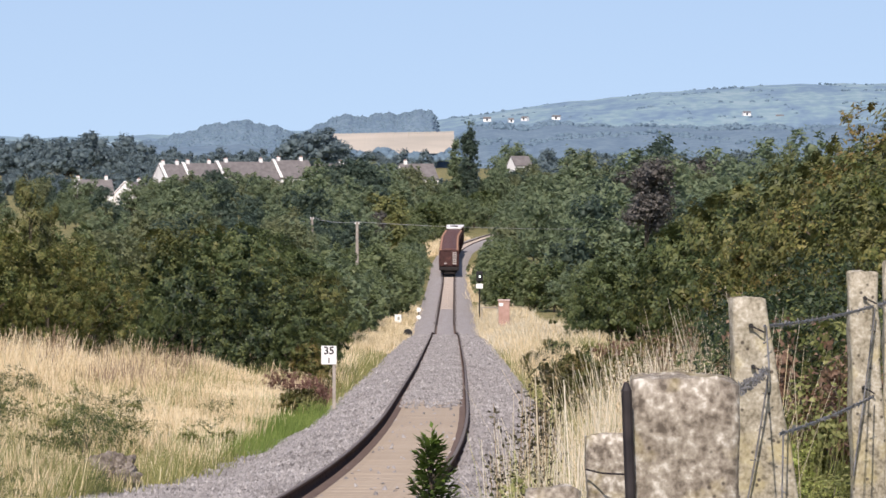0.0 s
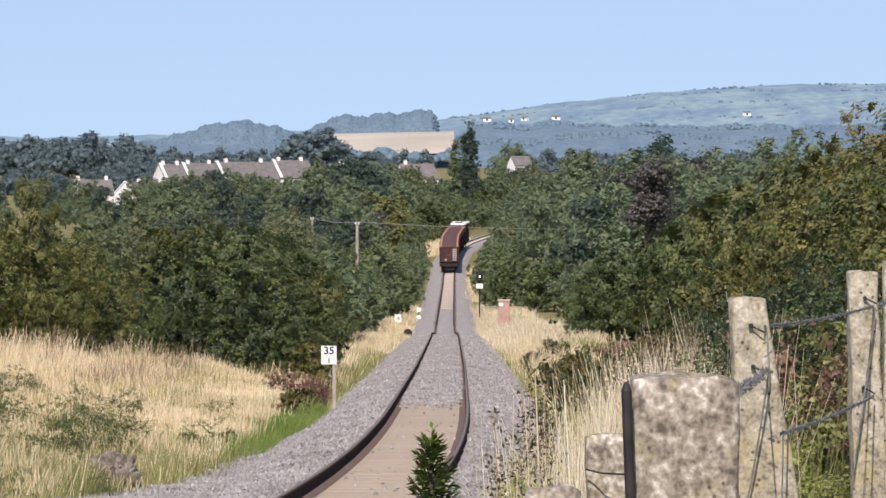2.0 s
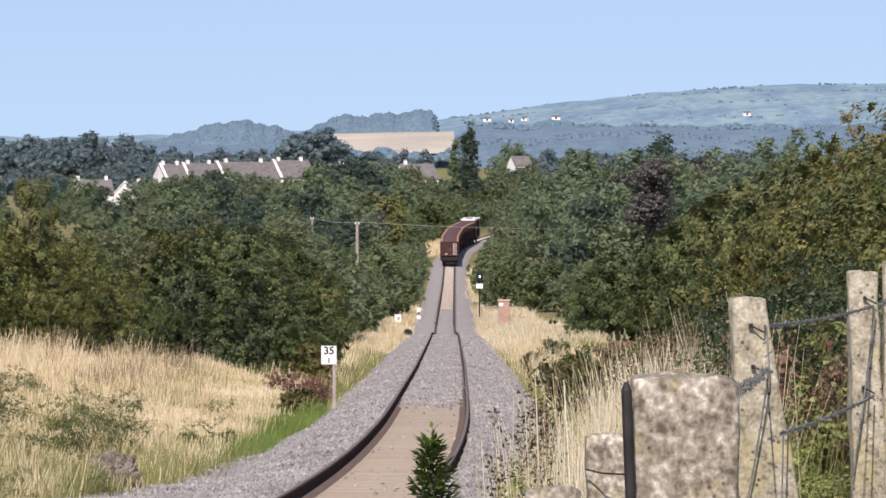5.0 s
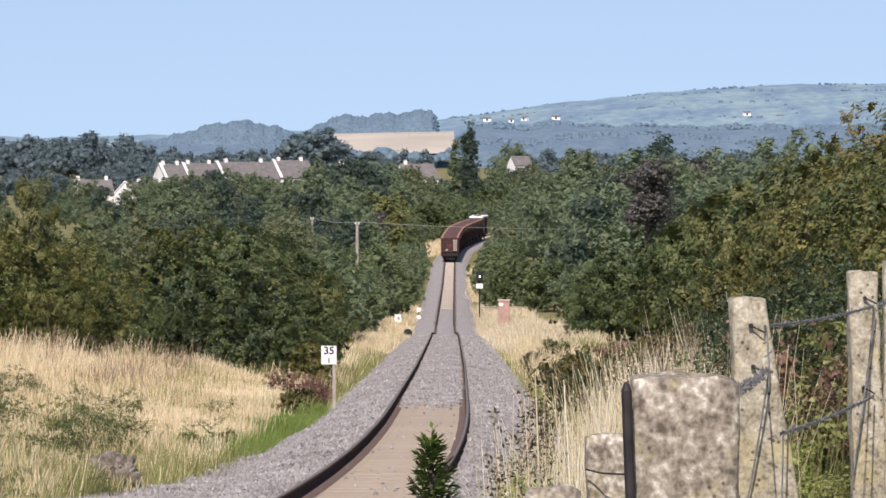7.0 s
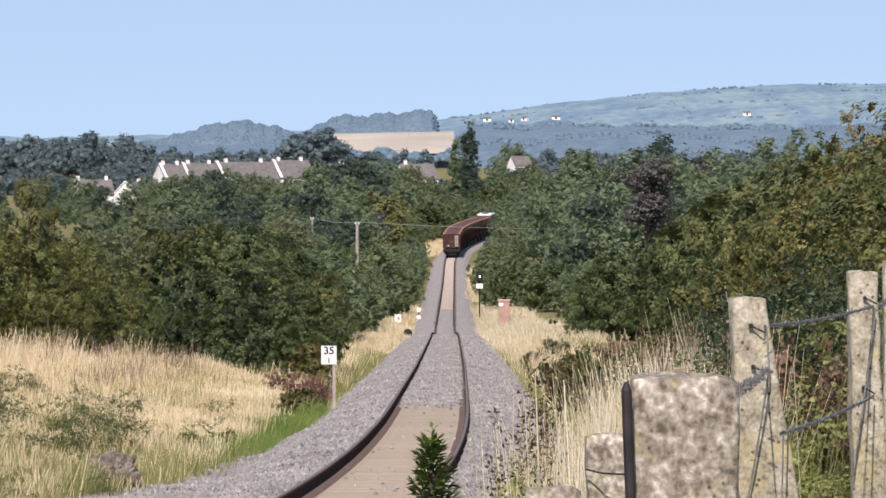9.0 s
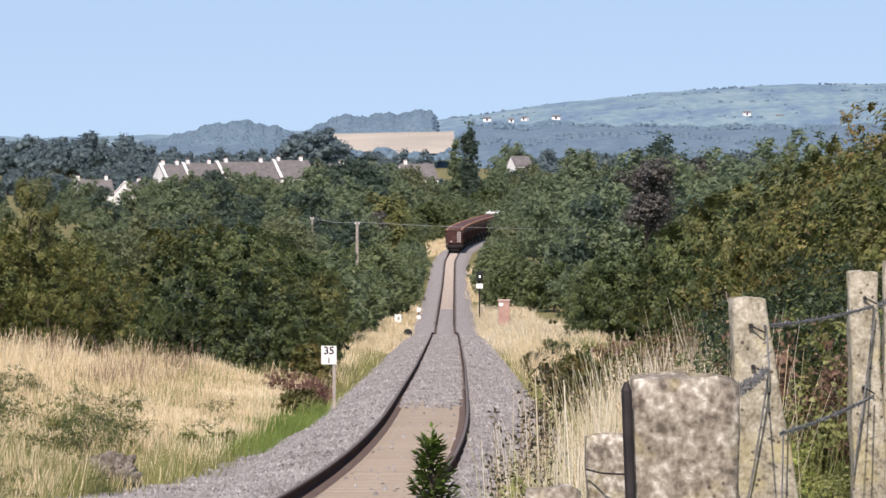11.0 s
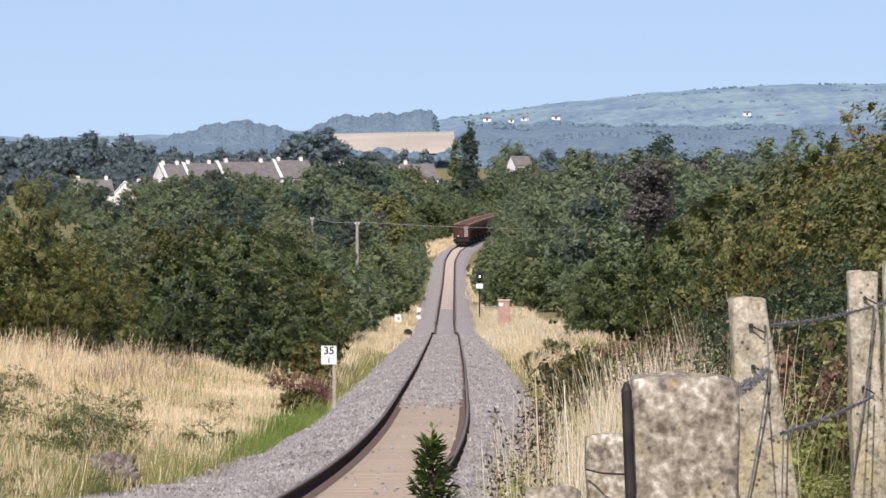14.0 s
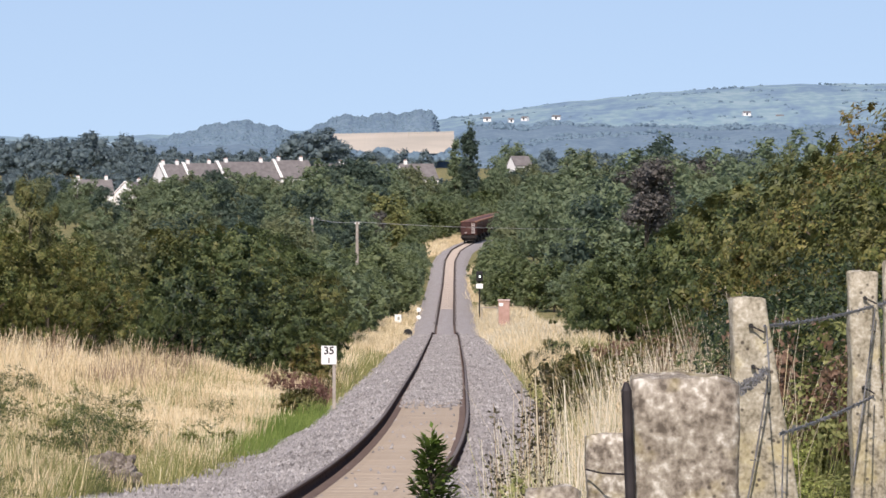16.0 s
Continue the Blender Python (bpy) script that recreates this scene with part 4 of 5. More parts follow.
blades("fence_straw", "dry stalks among the weeds behind the fence", 160, area(3.9, 6.0, 34, 60, 0.1), (0.4, 1.1), 0.004, M["bleached"], 17, lean=0.15, heads=0.6)
blades("fence_grass", "lush green grass tufts behind the fence", 2400, area(4.0, 6.0, 36, 66, 0.06), (0.2, 0.55), 0.007, M["tuft"], 14, lean=0.42)
blades("tall_meadow", "tall pale feathery grass rising against the hedge", 6500, area(-18, -8.0, 150, 203, 0.3), (0.45, 1.05), 0.011, M["straw"], 21, lean=0.24, heads=0.9)
blades("green_verge", "fresh green grass beside the ballast", 16000, area(-4.6, -2.6, 124, 174, 0.2), (0.16, 0.46), 0.013, M["verge"], 3)
blades("trackside_straw", "long dry stalks beside the track", 260, area(0.06, 0.52, 31, 42, 0.05, off=False), (0.95, 1.45), 0.0035, M["bleached"], 31, lean=0.1, heads=0.6)
blades("fence_stalks", "tall bleached grass stalks beside the strainer post", 130, area(0.34, 0.58, 24, 31, 0.03, off=False), (0.85, 1.6), 0.0045, M["bleached"], 33, lean=0.08, heads=0.6)
blades("trackside_grass", "long green grass beside the track", 520, area(0.02, 0.5, 31, 42, 0.05, off=False), (0.8, 1.3), 0.006, M["tuft"], 32, lean=0.13)
blades("dry_bank", "tall bleached grass stalks along the fence", 3600, area(2.7, 4.4, 34, 66, 0.12), (0.45, 1.2), 0.0034, M["bleached"], 4, lean=0.2, heads=0.7)
blades("straw_bank", "dry straw-coloured grass along the fence", 4200, area(2.8, 4.6, 36, 70, 0.1), (0.3, 1.0), 0.0045, M["straw"], 24, lean=0.24, heads=0.4)
blades("olive_bank", "half-green grass among the dry stalks along the fence", 3800, area(2.6, 5.0, 36, 72, 0.14), (0.3, 0.95), 0.006, M["green_grass"], 25, lean=0.28)


def seed_stalks(name, label, n, place, height, mat, seed):
    """Dry stalks with ragged seedheads of loose husks."""
    rng = np.random.default_rng(seed)
    x, y, k = place(rng, n)
    h = rng.uniform(*height, len(x)) * k
    per = 16
    w = np.repeat(np.arange(len(x)), per)
    up = rng.uniform(0.62, 1.02, len(w))
    tip = rng.normal(0, 0.12, (len(x), 2))
    pts = np.stack([x[w] + tip[w, 0] * up + rng.normal(0, 0.022, len(w)), y[w] + tip[w, 1] * up, ground_z(x, y)[w] + h[w] * up], -1)
    tagged(new(name, leaf_mesh(name, pts, rng.normal(0, 1, (len(w), 3)), 0.0105, mat, rng, 2.0)), label, "grass", kind="stuff")


seed_stalks("brown_seedheads", "brown ragged seedheads over the dry grass", 560, area(3.6, 5.0, 46, 68, 0.15), (0.75, 1.25), M["seedhead"], 26)
seed_stalks("pale_seedheads", "pale feathery seedheads over the dry grass", 160, area(3.0, 4.8, 44, 68, 0.15), (0.7, 1.15), M["straw"], 27)
blades("bank_grass", "tangled green grass on the bank", 16000, area(2.75, 6.5, 40, 330, 0.2), (0.2, 0.6), 0.016, M["green_grass"], 5)
blades("dry_clearing", "pale dry grass in a trackside clearing", 15000, area(3.2, 7.4, 310, 720, 0.4), (0.3, 0.7), 0.03, M["straw"], 6, heads=0.5)
blades("pale_clearing", "bleached dry grass in a trackside clearing", 15000, area(3.2, 7.4, 310, 720, 0.5), (0.3, 0.75), 0.028, M["bleached"], 28, heads=0.5)
blades("dry_right_verge", "tufts of dry grass on the verge", 5000, area(3.2, 5.0, 190, 310, 0.3), (0.4, 0.9), 0.014, M["straw"], 29, lean=0.25, heads=0.6)
blades("dry_left_clearing", "pale dry grass in a trackside clearing", 20000, area(-7, -3.2, 330, 720, 0.4), (0.25, 0.6), 0.03, M["straw"], 7, heads=0.5)
blades("dry_bend", "pale dry grass on the bank of the bend", 4500, area(-6, -3.2, 1095, 1235, 0.5), (0.4, 1.0), 0.09, M["straw"], 8, heads=0.5)
blades("dry_right_edge", "pale dry grass along the ballast", 4000, area(3.1, 4.6, 760, 1000, 0.4), (0.4, 1.0), 0.08, M["straw"], 18, heads=0.5)
blades("meadow_patches", "green and olive grass patches in the meadow", 13000, area(-17, -3.4, 80, 200, 0.3, keep=lambda d, y, rng: np.sin(d * 0.9 + 1) + np.sin(y * 0.19 + d * 0.4) + rng.normal(0, 0.4, len(d)) > 0.75), (0.45, 0.9), 0.012, M["green_grass"], 19, lean=0.32, heads=0.3)
blades("dry_band", "bright dry grass below the hedge", 58000, area(-13, -3.7, 128, 208, 0.2), (0.3, 0.58), 0.0125, M["straw"], 20, lean=0.2, heads=0.9)
# ---- fence ----
def concrete_post(at, size, lean=0.0, label="", rz=0.0, mat="concrete", spread=0.0):
    w, d, h = size
    bm = bmesh.new()
    r = bmesh.ops.create_cube(bm, size=1.0)
    bmesh.ops.subdivide_edges(bm, edges=list(bm.edges), cuts=11, use_grid_fill=True)
    for v in bm.verts:
        v.co = Vector((v.co.x * w, v.co.y * d, (v.co.z + 0.5) * h))
        e = abs(v.co.x) > w * 0.49, abs(v.co.y) > d * 0.49
        if all(e):
            v.co.x *= 0.93
            v.co.y *= 0.93
        top = max(0.0, v.co.z / h - 0.9) * 10
        k = noise.noise(Vector((v.co.x * 14, v.co.y * 14, v.co.z * 6)) + Vector(at)) * 0.012
        k += noise.noise(Vector((v.co.x * 45, v.co.y * 45, v.co.z * 45)) + Vector(at)) * 0.005
        v.co += Vector((k, -k, k if v.co.z > h * 0.9 else 0))
        v.co.z -= top * 0.16 * w * max(0.0, abs(v.co.x) / w * 2 - 0.55) ** 2 * (2.2 if v.co.x > 0 else 1.0)
        if v.co.x > 0:
            v.co.x += spread * (1 - v.co.z / h)
    x, y, z = at
    ob = part("concrete_post", bm, M[mat], None, label, True)
    ob.matrix_world = Matrix.Translation((x, y, z)) @ Matrix.Rotation(radians(lean), 4, "Y") @ Matrix.Rotation(radians(rz), 4, "Z")
    return tagged(ob, label, "fence post")


def tube(name, pts, r, mat, parent=None, label=""):
    """One bent wire or stem through the points."""
    bm = bmesh.new()
    pts = [Vector(p) for p in pts]
    rings = []
    for i, p in enumerate(pts):
        d = (pts[min(i + 1, len(pts) - 1)] - pts[max(i - 1, 0)]).normalized()
        u = d.cross(Vector((0.3, 0.9, 0.2)) if abs(d.y) < 0.9 else Vector((1, 0, 0))).normalized()
        w = d.cross(u)
        rings.append([bm.verts.new(p + (u * math.cos(a) + w * math.sin(a)) * r) for a in (0, 1.047, 2.094, 3.1416, 4.189, 5.236)])
    for a, b in zip(rings[:-1], rings[1:]):
        for k in range(6):
            bm.faces.new((a[k], a[(k + 1) % 6], b[(k + 1) % 6], b[k]))
    bm.faces.new(rings[0][::-1])
    bm.faces.new(rings[-1])
    return part(name, bm, mat, parent, label)


def barbed_wire(a, b, sag, label):
    """Two twisted strands with barbs between two places."""
    rng = np.random.default_rng(int(abs(a[0]) * 1000))
    a, b = Vector(a), Vector(b)
    length = (b - a).length
    n = max(6, int(length / 0.04))
    t = empty("barbed_wire")
    mids = []
    for i in range(n + 1):
        k = i / n
        mids.append(a.lerp(b, k) - Vector((0, 0, sag * 4 * k * (1 - k))))
    for ph in (0, math.pi):
        tube("strand", [p + Vector((0, math.cos(i * 1.1 + ph), math.sin(i * 1.1 + ph))) * 0.0042 for i, p in enumerate(mids)], 0.0034, M["wire"], t)
    for i in range(2, n - 1, 3):
        bm = bmesh.new()
        for _ in range(2):
            v = Vector(rng.normal(0, 1, 3)).normalized() * 0.019
            rod(bm, mids[i] - v, mids[i] + v, 0.0026, 0.001, 5)
        part("barb", bm, M["wire"], t)
    return tagged(t, label, "fence wire", "wires of the fence")


def fence():
    z = EYE
    big = concrete_post((0.552, 16.0, z - 0.488 - 1.3), (0.258, 0.26, 1.3), 0.8, "thick lichen-covered concrete strainer post of a wire fence")
    one = concrete_post((1.203, 26.0, z - 0.49 - 1.4), (0.125, 0.12, 1.4), -1.6, "weathered concrete fence post with drilled holes", 8, "pale_concrete", 0.2)
    two = concrete_post((1.882, 30.0, z - 0.45 - 1.6), (0.128, 0.12, 1.6), -1.0, "weathered concrete fence post with drilled holes", 6, "pale_concrete", 0.03)
    concrete_post((2.27, 34.0, z - 0.46 - 1.6), (0.125, 0.12, 1.6), 0.0, "weathered concrete fence post beside a hedge", 0, "pale_concrete")
    concrete_post((0.53, 21.0, z - 0.82 - 1.1), (0.17, 0.14, 1.1), 0.0, "short broken concrete fence post")
    concrete_post((0.305, 18.5, z - 0.868 - 1.0), (0.15, 0.13, 1.0), 0.0, "low worn concrete stump with a rounded top")
    # iron bar standing against the strainer
    bm = rod(bmesh.new(), (0, 0, 0), (0, 0, 1.28), 0.0125, 0.0125, 12)
    rod(bm, (0, 0, 1.28), (0, 0, 1.30), 0.0125, 0.005, 12)
    bar = part("iron_bar", bm, M["iron"], None)
    bar.matrix_world = Matrix.Translation((0.4775, 15.83, z - 0.496 - 1.3)) @ Matrix.Rotation(radians(-2.2), 4, "Y")
    tagged(bar, "dark rusty iron bar against the strainer post", "iron bar")
    lab = "rusty galvanised barbed wire strung between concrete posts"
    barbed_wire((1.225, 25.9, z - 0.60), (1.895, 29.9, z - 0.605), 0.012, lab)
    barbed_wire((1.895, 29.9, z - 0.605), (2.30, 33.9, z - 0.62), 0.01, lab)
    barbed_wire((0.69, 15.98, z - 0.52), (1.235, 25.9, z - 0.765), 0.01, lab)
    barbed_wire((1.27, 25.6, z - 1.0), (1.90, 29.9, z - 1.00), 0.012, lab)
    barbed_wire((1.235, 25.9, z - 0.60), (1.245, 25.88, z - 0.765), 0.0, lab)
    barbed_wire((1.245, 25.88, z - 0.765), (1.165, 25.9, z - 1.26), 0.02, lab)
    barbed_wire((1.285, 25.6, z - 1.0), (1.28, 25.6, z - 1.3), 0.0, lab)
    barbed_wire((1.905, 29.88, z - 0.61), (1.81, 29.9, z - 1.35), 0.02, lab)
    tube_wire = tube("fence_wire", [(0.44, 20.9, z - 0.925), (0.49, 20.85, z - 0.935), (0.57, 20.8, z - 0.937)], 0.003, M["iron"])
    tagged(tube_wire, "thin dark wire on a broken post", "fence wire")
    # staples and drilled holes
    for post, x, y, zz in ((one, 1.178, 25.93, 0.598), (one, 1.187, 25.93, 0.755), (two, 1.863, 29.93, 0.568), (two, 1.857, 29.93, 0.965)):
        h = part("hole", rod(bmesh.new(), (x, y - 0.012, z - zz), (x, y + 0.02, z - zz), 0.009, seg=10), M["black"], None)
        h.parent = post
        h.matrix_parent_inverse = post.matrix_world.inverted()
        k = part("staple", rod(bmesh.new(), (x, y - 0.012, z - zz), (x + 0.05, y - 0.015, z - zz - 0.025), 0.0035, seg=6), M["iron"], None)
        k.parent = post
        k.matrix_parent_inverse = post.matrix_world.inverted()


fence()


# ---- plants close to the fence ----
def leaf_blade(name, length, width, mat):
    bm = bmesh.new()
    a = [bm.verts.new(p) for p in ((0, 0, 0), (width * 0.5, length * 0.45, 0.0), (0, length, -0.1 * length), (-width * 0.5, length * 0.45, 0.0), (0, length * 0.45, -0.12 * width))]
    for f in ((0, 1, 4), (1, 2, 4), (2, 3, 4), (3, 0, 4)):
        bm.faces.new([a[i] for i in f])
    me = bpy.data.meshes.new(name)
    bm.to_mesh(me)
    bm.free()
    me.materials.append(mat)
    return me


def sapling():
    rng = random.Random(9)
    x, y = -0.045, 25.0
    base = float(ground_z(x, y))
    t = tagged(empty("leafy_sapling", Matrix.Translation((x, y, base))), "young green sapling with narrow leaves beside the track", "sapling")
    top = EYE - 0.935 - base
    young, old = leaf_blade("leaf", 0.040, 0.019, M["fresh"]), leaf_blade("leaf", 0.042, 0.021, M["sapling_old"])
    shoots = [((0, 0, 0), (0.005, 0, top - 0.02))]
    for i in range(62):
        a = i * 2.4 + rng.uniform(-0.4, 0.4)
        k = (i + 0.5) / 62
        r = (0.022 + 0.10 * k ** 0.6) * rng.uniform(0.5, 1.3)
        z0 = top - 0.07 - 0.34 * k
        shoots.append(((0, 0, z0 - 0.05), (r * math.cos(a), r * math.sin(a), z0 + 0.035 * rng.uniform(0.2, 1.2))))
    for a, b in shoots:
        a, b = Vector(a), Vector(b)
        part("stem", rod(bmesh.new(), a, b, 0.005 if b.z > top - 0.05 else 0.003, 0.0015, 6), M["bark"], t)
        main = a.z == 0
        n = 30 if main else 15
        out = math.atan2(b.y - a.y, b.x - a.x) - math.pi / 2
        for i in range(n):
            k = (0.86 + 0.14 * i / (n - 1)) if main else 0.3 + 0.7 * i / (n - 1)
            p = a.lerp(b, k)
            turn = i * 2.4 if main else out + (1 if i % 2 else -1) * rng.uniform(0.3, 1.1) * (1.1 - k)
            ob = new("leaf", young if p.z > top - 0.085 or rng.random() < 0.12 else old)
            ob.parent = t
            ob.matrix_local = Matrix.Translation(p) @ Matrix.Rotation(turn + rng.uniform(-0.2, 0.2), 4, "Z") @ Matrix.Rotation(radians(rng.uniform(10, 70) if p.z > top - 0.1 else rng.uniform(-15, 55)), 4, "X") @ Matrix.Rotation(rng.uniform(-0.6, 0.6), 4, "Y") @ Matrix.Diagonal([rng.uniform(0.7, 1.15)] * 3 + [1])


def dried_weed(x, y, h, seed, label="dried weed stem with small dark curled leaves"):
    rng = random.Random(seed)
    base = float(ground_z(x, y))
    t = tagged(empty("dried_weed", Matrix.Translation((x, y, base))), label, "weed", "dried weeds")
    tip = Vector((rng.uniform(-0.08, 0.08), rng.uniform(-0.06, 0.06), h))
    part("stem", rod(bmesh.new(), (0, 0, 0), tip, 0.0035, 0.0015, 5), M["weed_stem"], t)
    bm = bmesh.new()
    for i in range(72):
        k = rng.uniform(0.3, 1.0)
        w = 0.085 * (1.1 - k) + 0.02
        p = tip * k + Vector((rng.uniform(-w, w), rng.uniform(-w, w), rng.uniform(-0.03, 0.03)))
        a, e, l = rng.uniform(0, 6.28), rng.uniform(-0.5, 1.1), rng.uniform(0.010, 0.021)
        d = Vector((math.cos(a) * math.cos(e), math.sin(a) * math.cos(e), math.sin(e)))
        u = d.cross(Vector((rng.uniform(-1, 1), rng.uniform(-1, 1), 0.4))).normalized()
        v = [bm.verts.new(q) for q in (p - d * l, p + u * l * 0.5 - d.cross(u) * l * 0.2, p + d * l, p - u * l * 0.5 - d.cross(u) * l * 0.2)]
        bm.faces.new((v[0], v[1], v[2]))
        bm.faces.new((v[0], v[2], v[3]))
    tagged(part("leaves", bm, M["weed_seed"], t), "small dark curled leaves", kind="stuff")


sapling()
_r = random.Random(4)
for _i in range(62):
    _y = _r.uniform(36, 62)
    dried_weed(_y * _r.uniform(0.0078, 0.0165), _y, _r.uniform(1.15, 1.6), _i)
for _i in range(16):
    _y = _r.uniform(48, 75)
    dried_weed(_y * _r.uniform(0.017, 0.046), _y, _r.uniform(0.7, 1.1), 90 + _i)


def boulder(x, y, w, h):
    bm = bmesh.new()
    bmesh.ops.create_icosphere(bm, subdivisions=5, radius=0.5)
    for v in bm.verts:
        k = 1 + 0.45 * noise.noise(v.co * 2.6) + 0.25 * noise.noise(v.co * 7) + 0.1 * noise.noise(v.co * 18)
        v.co = Vector((v.co.x * w * k, v.co.y * w * 0.8 * k, v.co.z * h * k))
    ob = part("boulder", bm, M["rock"], None)
    ob.matrix_world = Matrix.Translation((x, y, float(ground_z(x, y)) + h * 0.42))
    tagged(ob, "rough grey-brown boulder at the edge of the ballast", "rock")


boulder(-4.97, 103, 0.8, 0.62)


# ---- signs and signals ----
def milepost():
    y = 164.0
    x = -2.76
    base = float(ground_z(x, y))
    t = tagged(empty("milepost", Matrix.Translation((x, y, base))), "white milepost plate on a slim post beside ballast", "milepost")
    top = EYE - 4.27 - base
    part("post", boxed((0.08, 0.06, top), (0.125, 0.045, top / 2 - 0.05), 0.008), M["pole"], t)
    plate = part("plate", boxed((0.37, 0.03, 0.45), (0, 0, top - 0.225), 0.008), M["white"], t)
    for s, size, zz in (("35", 0.26, top - 0.2), ("1", 0.17, top - 0.41)):
        cu = bpy.data.curves.new("numeral", "FONT")
        cu.body, cu.size, cu.align_x, cu.extrude, cu.offset = s, size, "CENTER", 0.003, 0.006
        tmp = bpy.data.objects.new("numeral", cu)
        me = bpy.data.meshes.new_from_object(tmp)
        me.materials.clear()
        me.materials.append(M["black"])
        ob = new("numeral", me)
        ob.parent = plate
        ob.matrix_local = Matrix.Translation((0, -0.02, zz)) @ Matrix.Rotation(radians(90), 4, "X")
        tagged(ob, "black painted numeral")


milepost()


def stand(name, x, y, label, category, group=""):
    return tagged(empty(name, Matrix.Translation((x, y, float(ground_z(x, y))))), label, category, group)


def signal():
    x, y = 3.45, 640.0
    t = stand("railway_signal", x, y, "black colour-light signal on a post with white plate", "railway signal")
    g = float(ground_z(x, y))
    top = EYE - 9.6 - g
    part("post", rod(bmesh.new(), (0, 0, -0.2), (0, 0, top), 0.07, seg=10), M["black"], t)
    head = part("head", boxed((0.62, 0.2, 1.0), (0, -0.12, top - 0.5), 0.06), M["black"], t, "black signal head")
    for k in (0.28, -0.02, -0.3):
        part("lens_hood", rod(bmesh.new(), (0, -0.2, top - 0.5 + k), (0, -0.42, top - 0.5 + k), 0.13, seg=14), M["black"], head)
    part("lamp", rod(bmesh.new(), (0.03, -0.43, top - 0.52), (0.03, -0.45, top - 0.52), 0.09, seg=14), glow("signal_lamp", (0.75, 1.0, 0.92), 3.0), head, "lit pale green lamp")
    part("plate", boxed((0.66, 0.04, 0.46), (0, -0.12, top - 1.42), 0.02), M["white"], t, "white plate")
    part("foot", boxed((0.5, 0.5, 0.3), (0, 0, 0.0), 0.03), M["concrete"], t)


def cabinet():
    x, y = 5.04, 560.0
    t = stand("relay_cabinet", x, y, "reddish trackside equipment cabinet with a pale lid", "cabinet")
    g = float(ground_z(x, y))
    h = EYE - 10.86 - g
    part("body", boxed((0.92, 0.75, h), (0, 0, h / 2), 0.03), M["brick"], t)
    part("lid", boxed((1.04, 0.88, 0.11), (0, 0, h + 0.055), 0.03), M["cabinet_lid"], t, "pinkish overhanging lid")
    part("notice", boxed((0.34, 0.03, 0.26), (-0.24, -0.40, h - 0.3)), M["white"], t, "white notice plate")
    part("door", boxed((0.78, 0.03, h - 0.75), (0, -0.385, (h - 0.6) / 2)), M["brick"], t)
    r = stand("guard_rail", 4.3, 628.0, "low pale guard rail between signal and cabinet", "guard_rail")
    zz = EYE - 12.8 - float(ground_z(4.3, 628.0))
    part("bar", rod(bmesh.new(), (-0.75, 0, zz), (0.8, 0, zz), 0.05, seg=8), M["pole"], r)
    for k in (-0.7, 0.75):
        part("post", rod(bmesh.new(), (k, 0, -0.1), (k, 0, zz), 0.045, seg=8), M["pole"], r)


def markers():
    x, y = -2.25, 628.0
    t = stand("marker_post", x, y, "white two-disc marker post at the track side", "marker post")
    g = float(ground_z(x, y))
    h = EYE - 12.75 - g
    part("post", rod(bmesh.new(), (0, 0, -0.1), (0, 0, h), 0.05, seg=8), M["black"], t)
    for k in (h - 0.25, h - 0.95):
        part("disc", rod(bmesh.new(), (0, -0.1, k), (0, -0.06, k), 0.21, seg=18), M["white"], t)
    x, y = -4.05, 610.0
    t = stand("sign_board", x, y, "small square white trackside sign board", "sign")
    g = float(ground_z(x, y))
    h = EYE - 13.05 - g
    part("post", rod(bmesh.new(), (0, 0, -0.1), (0, 0, h), 0.05, seg=8), M["pole"], t)
    b = part("board", boxed((0.62, 0.05, 0.78), (0, -0.06, h - 0.4), 0.02), M["white"], t)
    part("mark", boxed((0.22, 0.01, 0.3), (0.06, -0.092, h - 0.36)), M["sign_grey"], b)
    x, y = -2.75, 530.0
    t = stand("drain_pipe", x, y, "dark round drain mouth beside the ballast", "pipe")
    part("mouth", rod(bmesh.new(), (0, -0.4, 0.42), (0, 0.6, 0.42), 0.36, seg=20), M["black"], t)


signal()
cabinet()
markers()


def power_line():
    poles = []
    for x, y, top in ((-19.6, 900.0, EYE - 7.0), (-13.9, 720.0, EYE - 5.1), (-7.6, 600.0, EYE - 4.65), (17.5, 640.0, EYE - 5.6)):
        t = stand("utility_pole", x, y, "weathered wooden electricity pole with crossarm and insulators", "utility pole", "utility poles")
        h = top - float(ground_z(x, y))
        part("pole", rod(bmesh.new(), (0, 0, -0.3), (0, 0, h), 0.17, 0.13, 10), M["pole"], t)
        for k in (-0.16, 0.16):
            part("insulator", rod(bmesh.new(), (k, 0, h - 0.2), (k, 0, h + 0.02), 0.05, 0.03, 8), M["white"], t)
        poles.append(Vector((x, y, top)))
    for a, b in zip(poles[:-1], poles[1:]):
        for k in (-0.16, 0.16):
            n = 14
            pts = [a.lerp(b, i / n) + Vector((k, 0, -0.25 * 4 * (i / n) * (1 - i / n))) for i in range(n + 1)]
            tagged(tube("power_cable", pts, 0.011, M["cable"]), "thin pale overhead power cable", "cable", "power cables")


power_line()


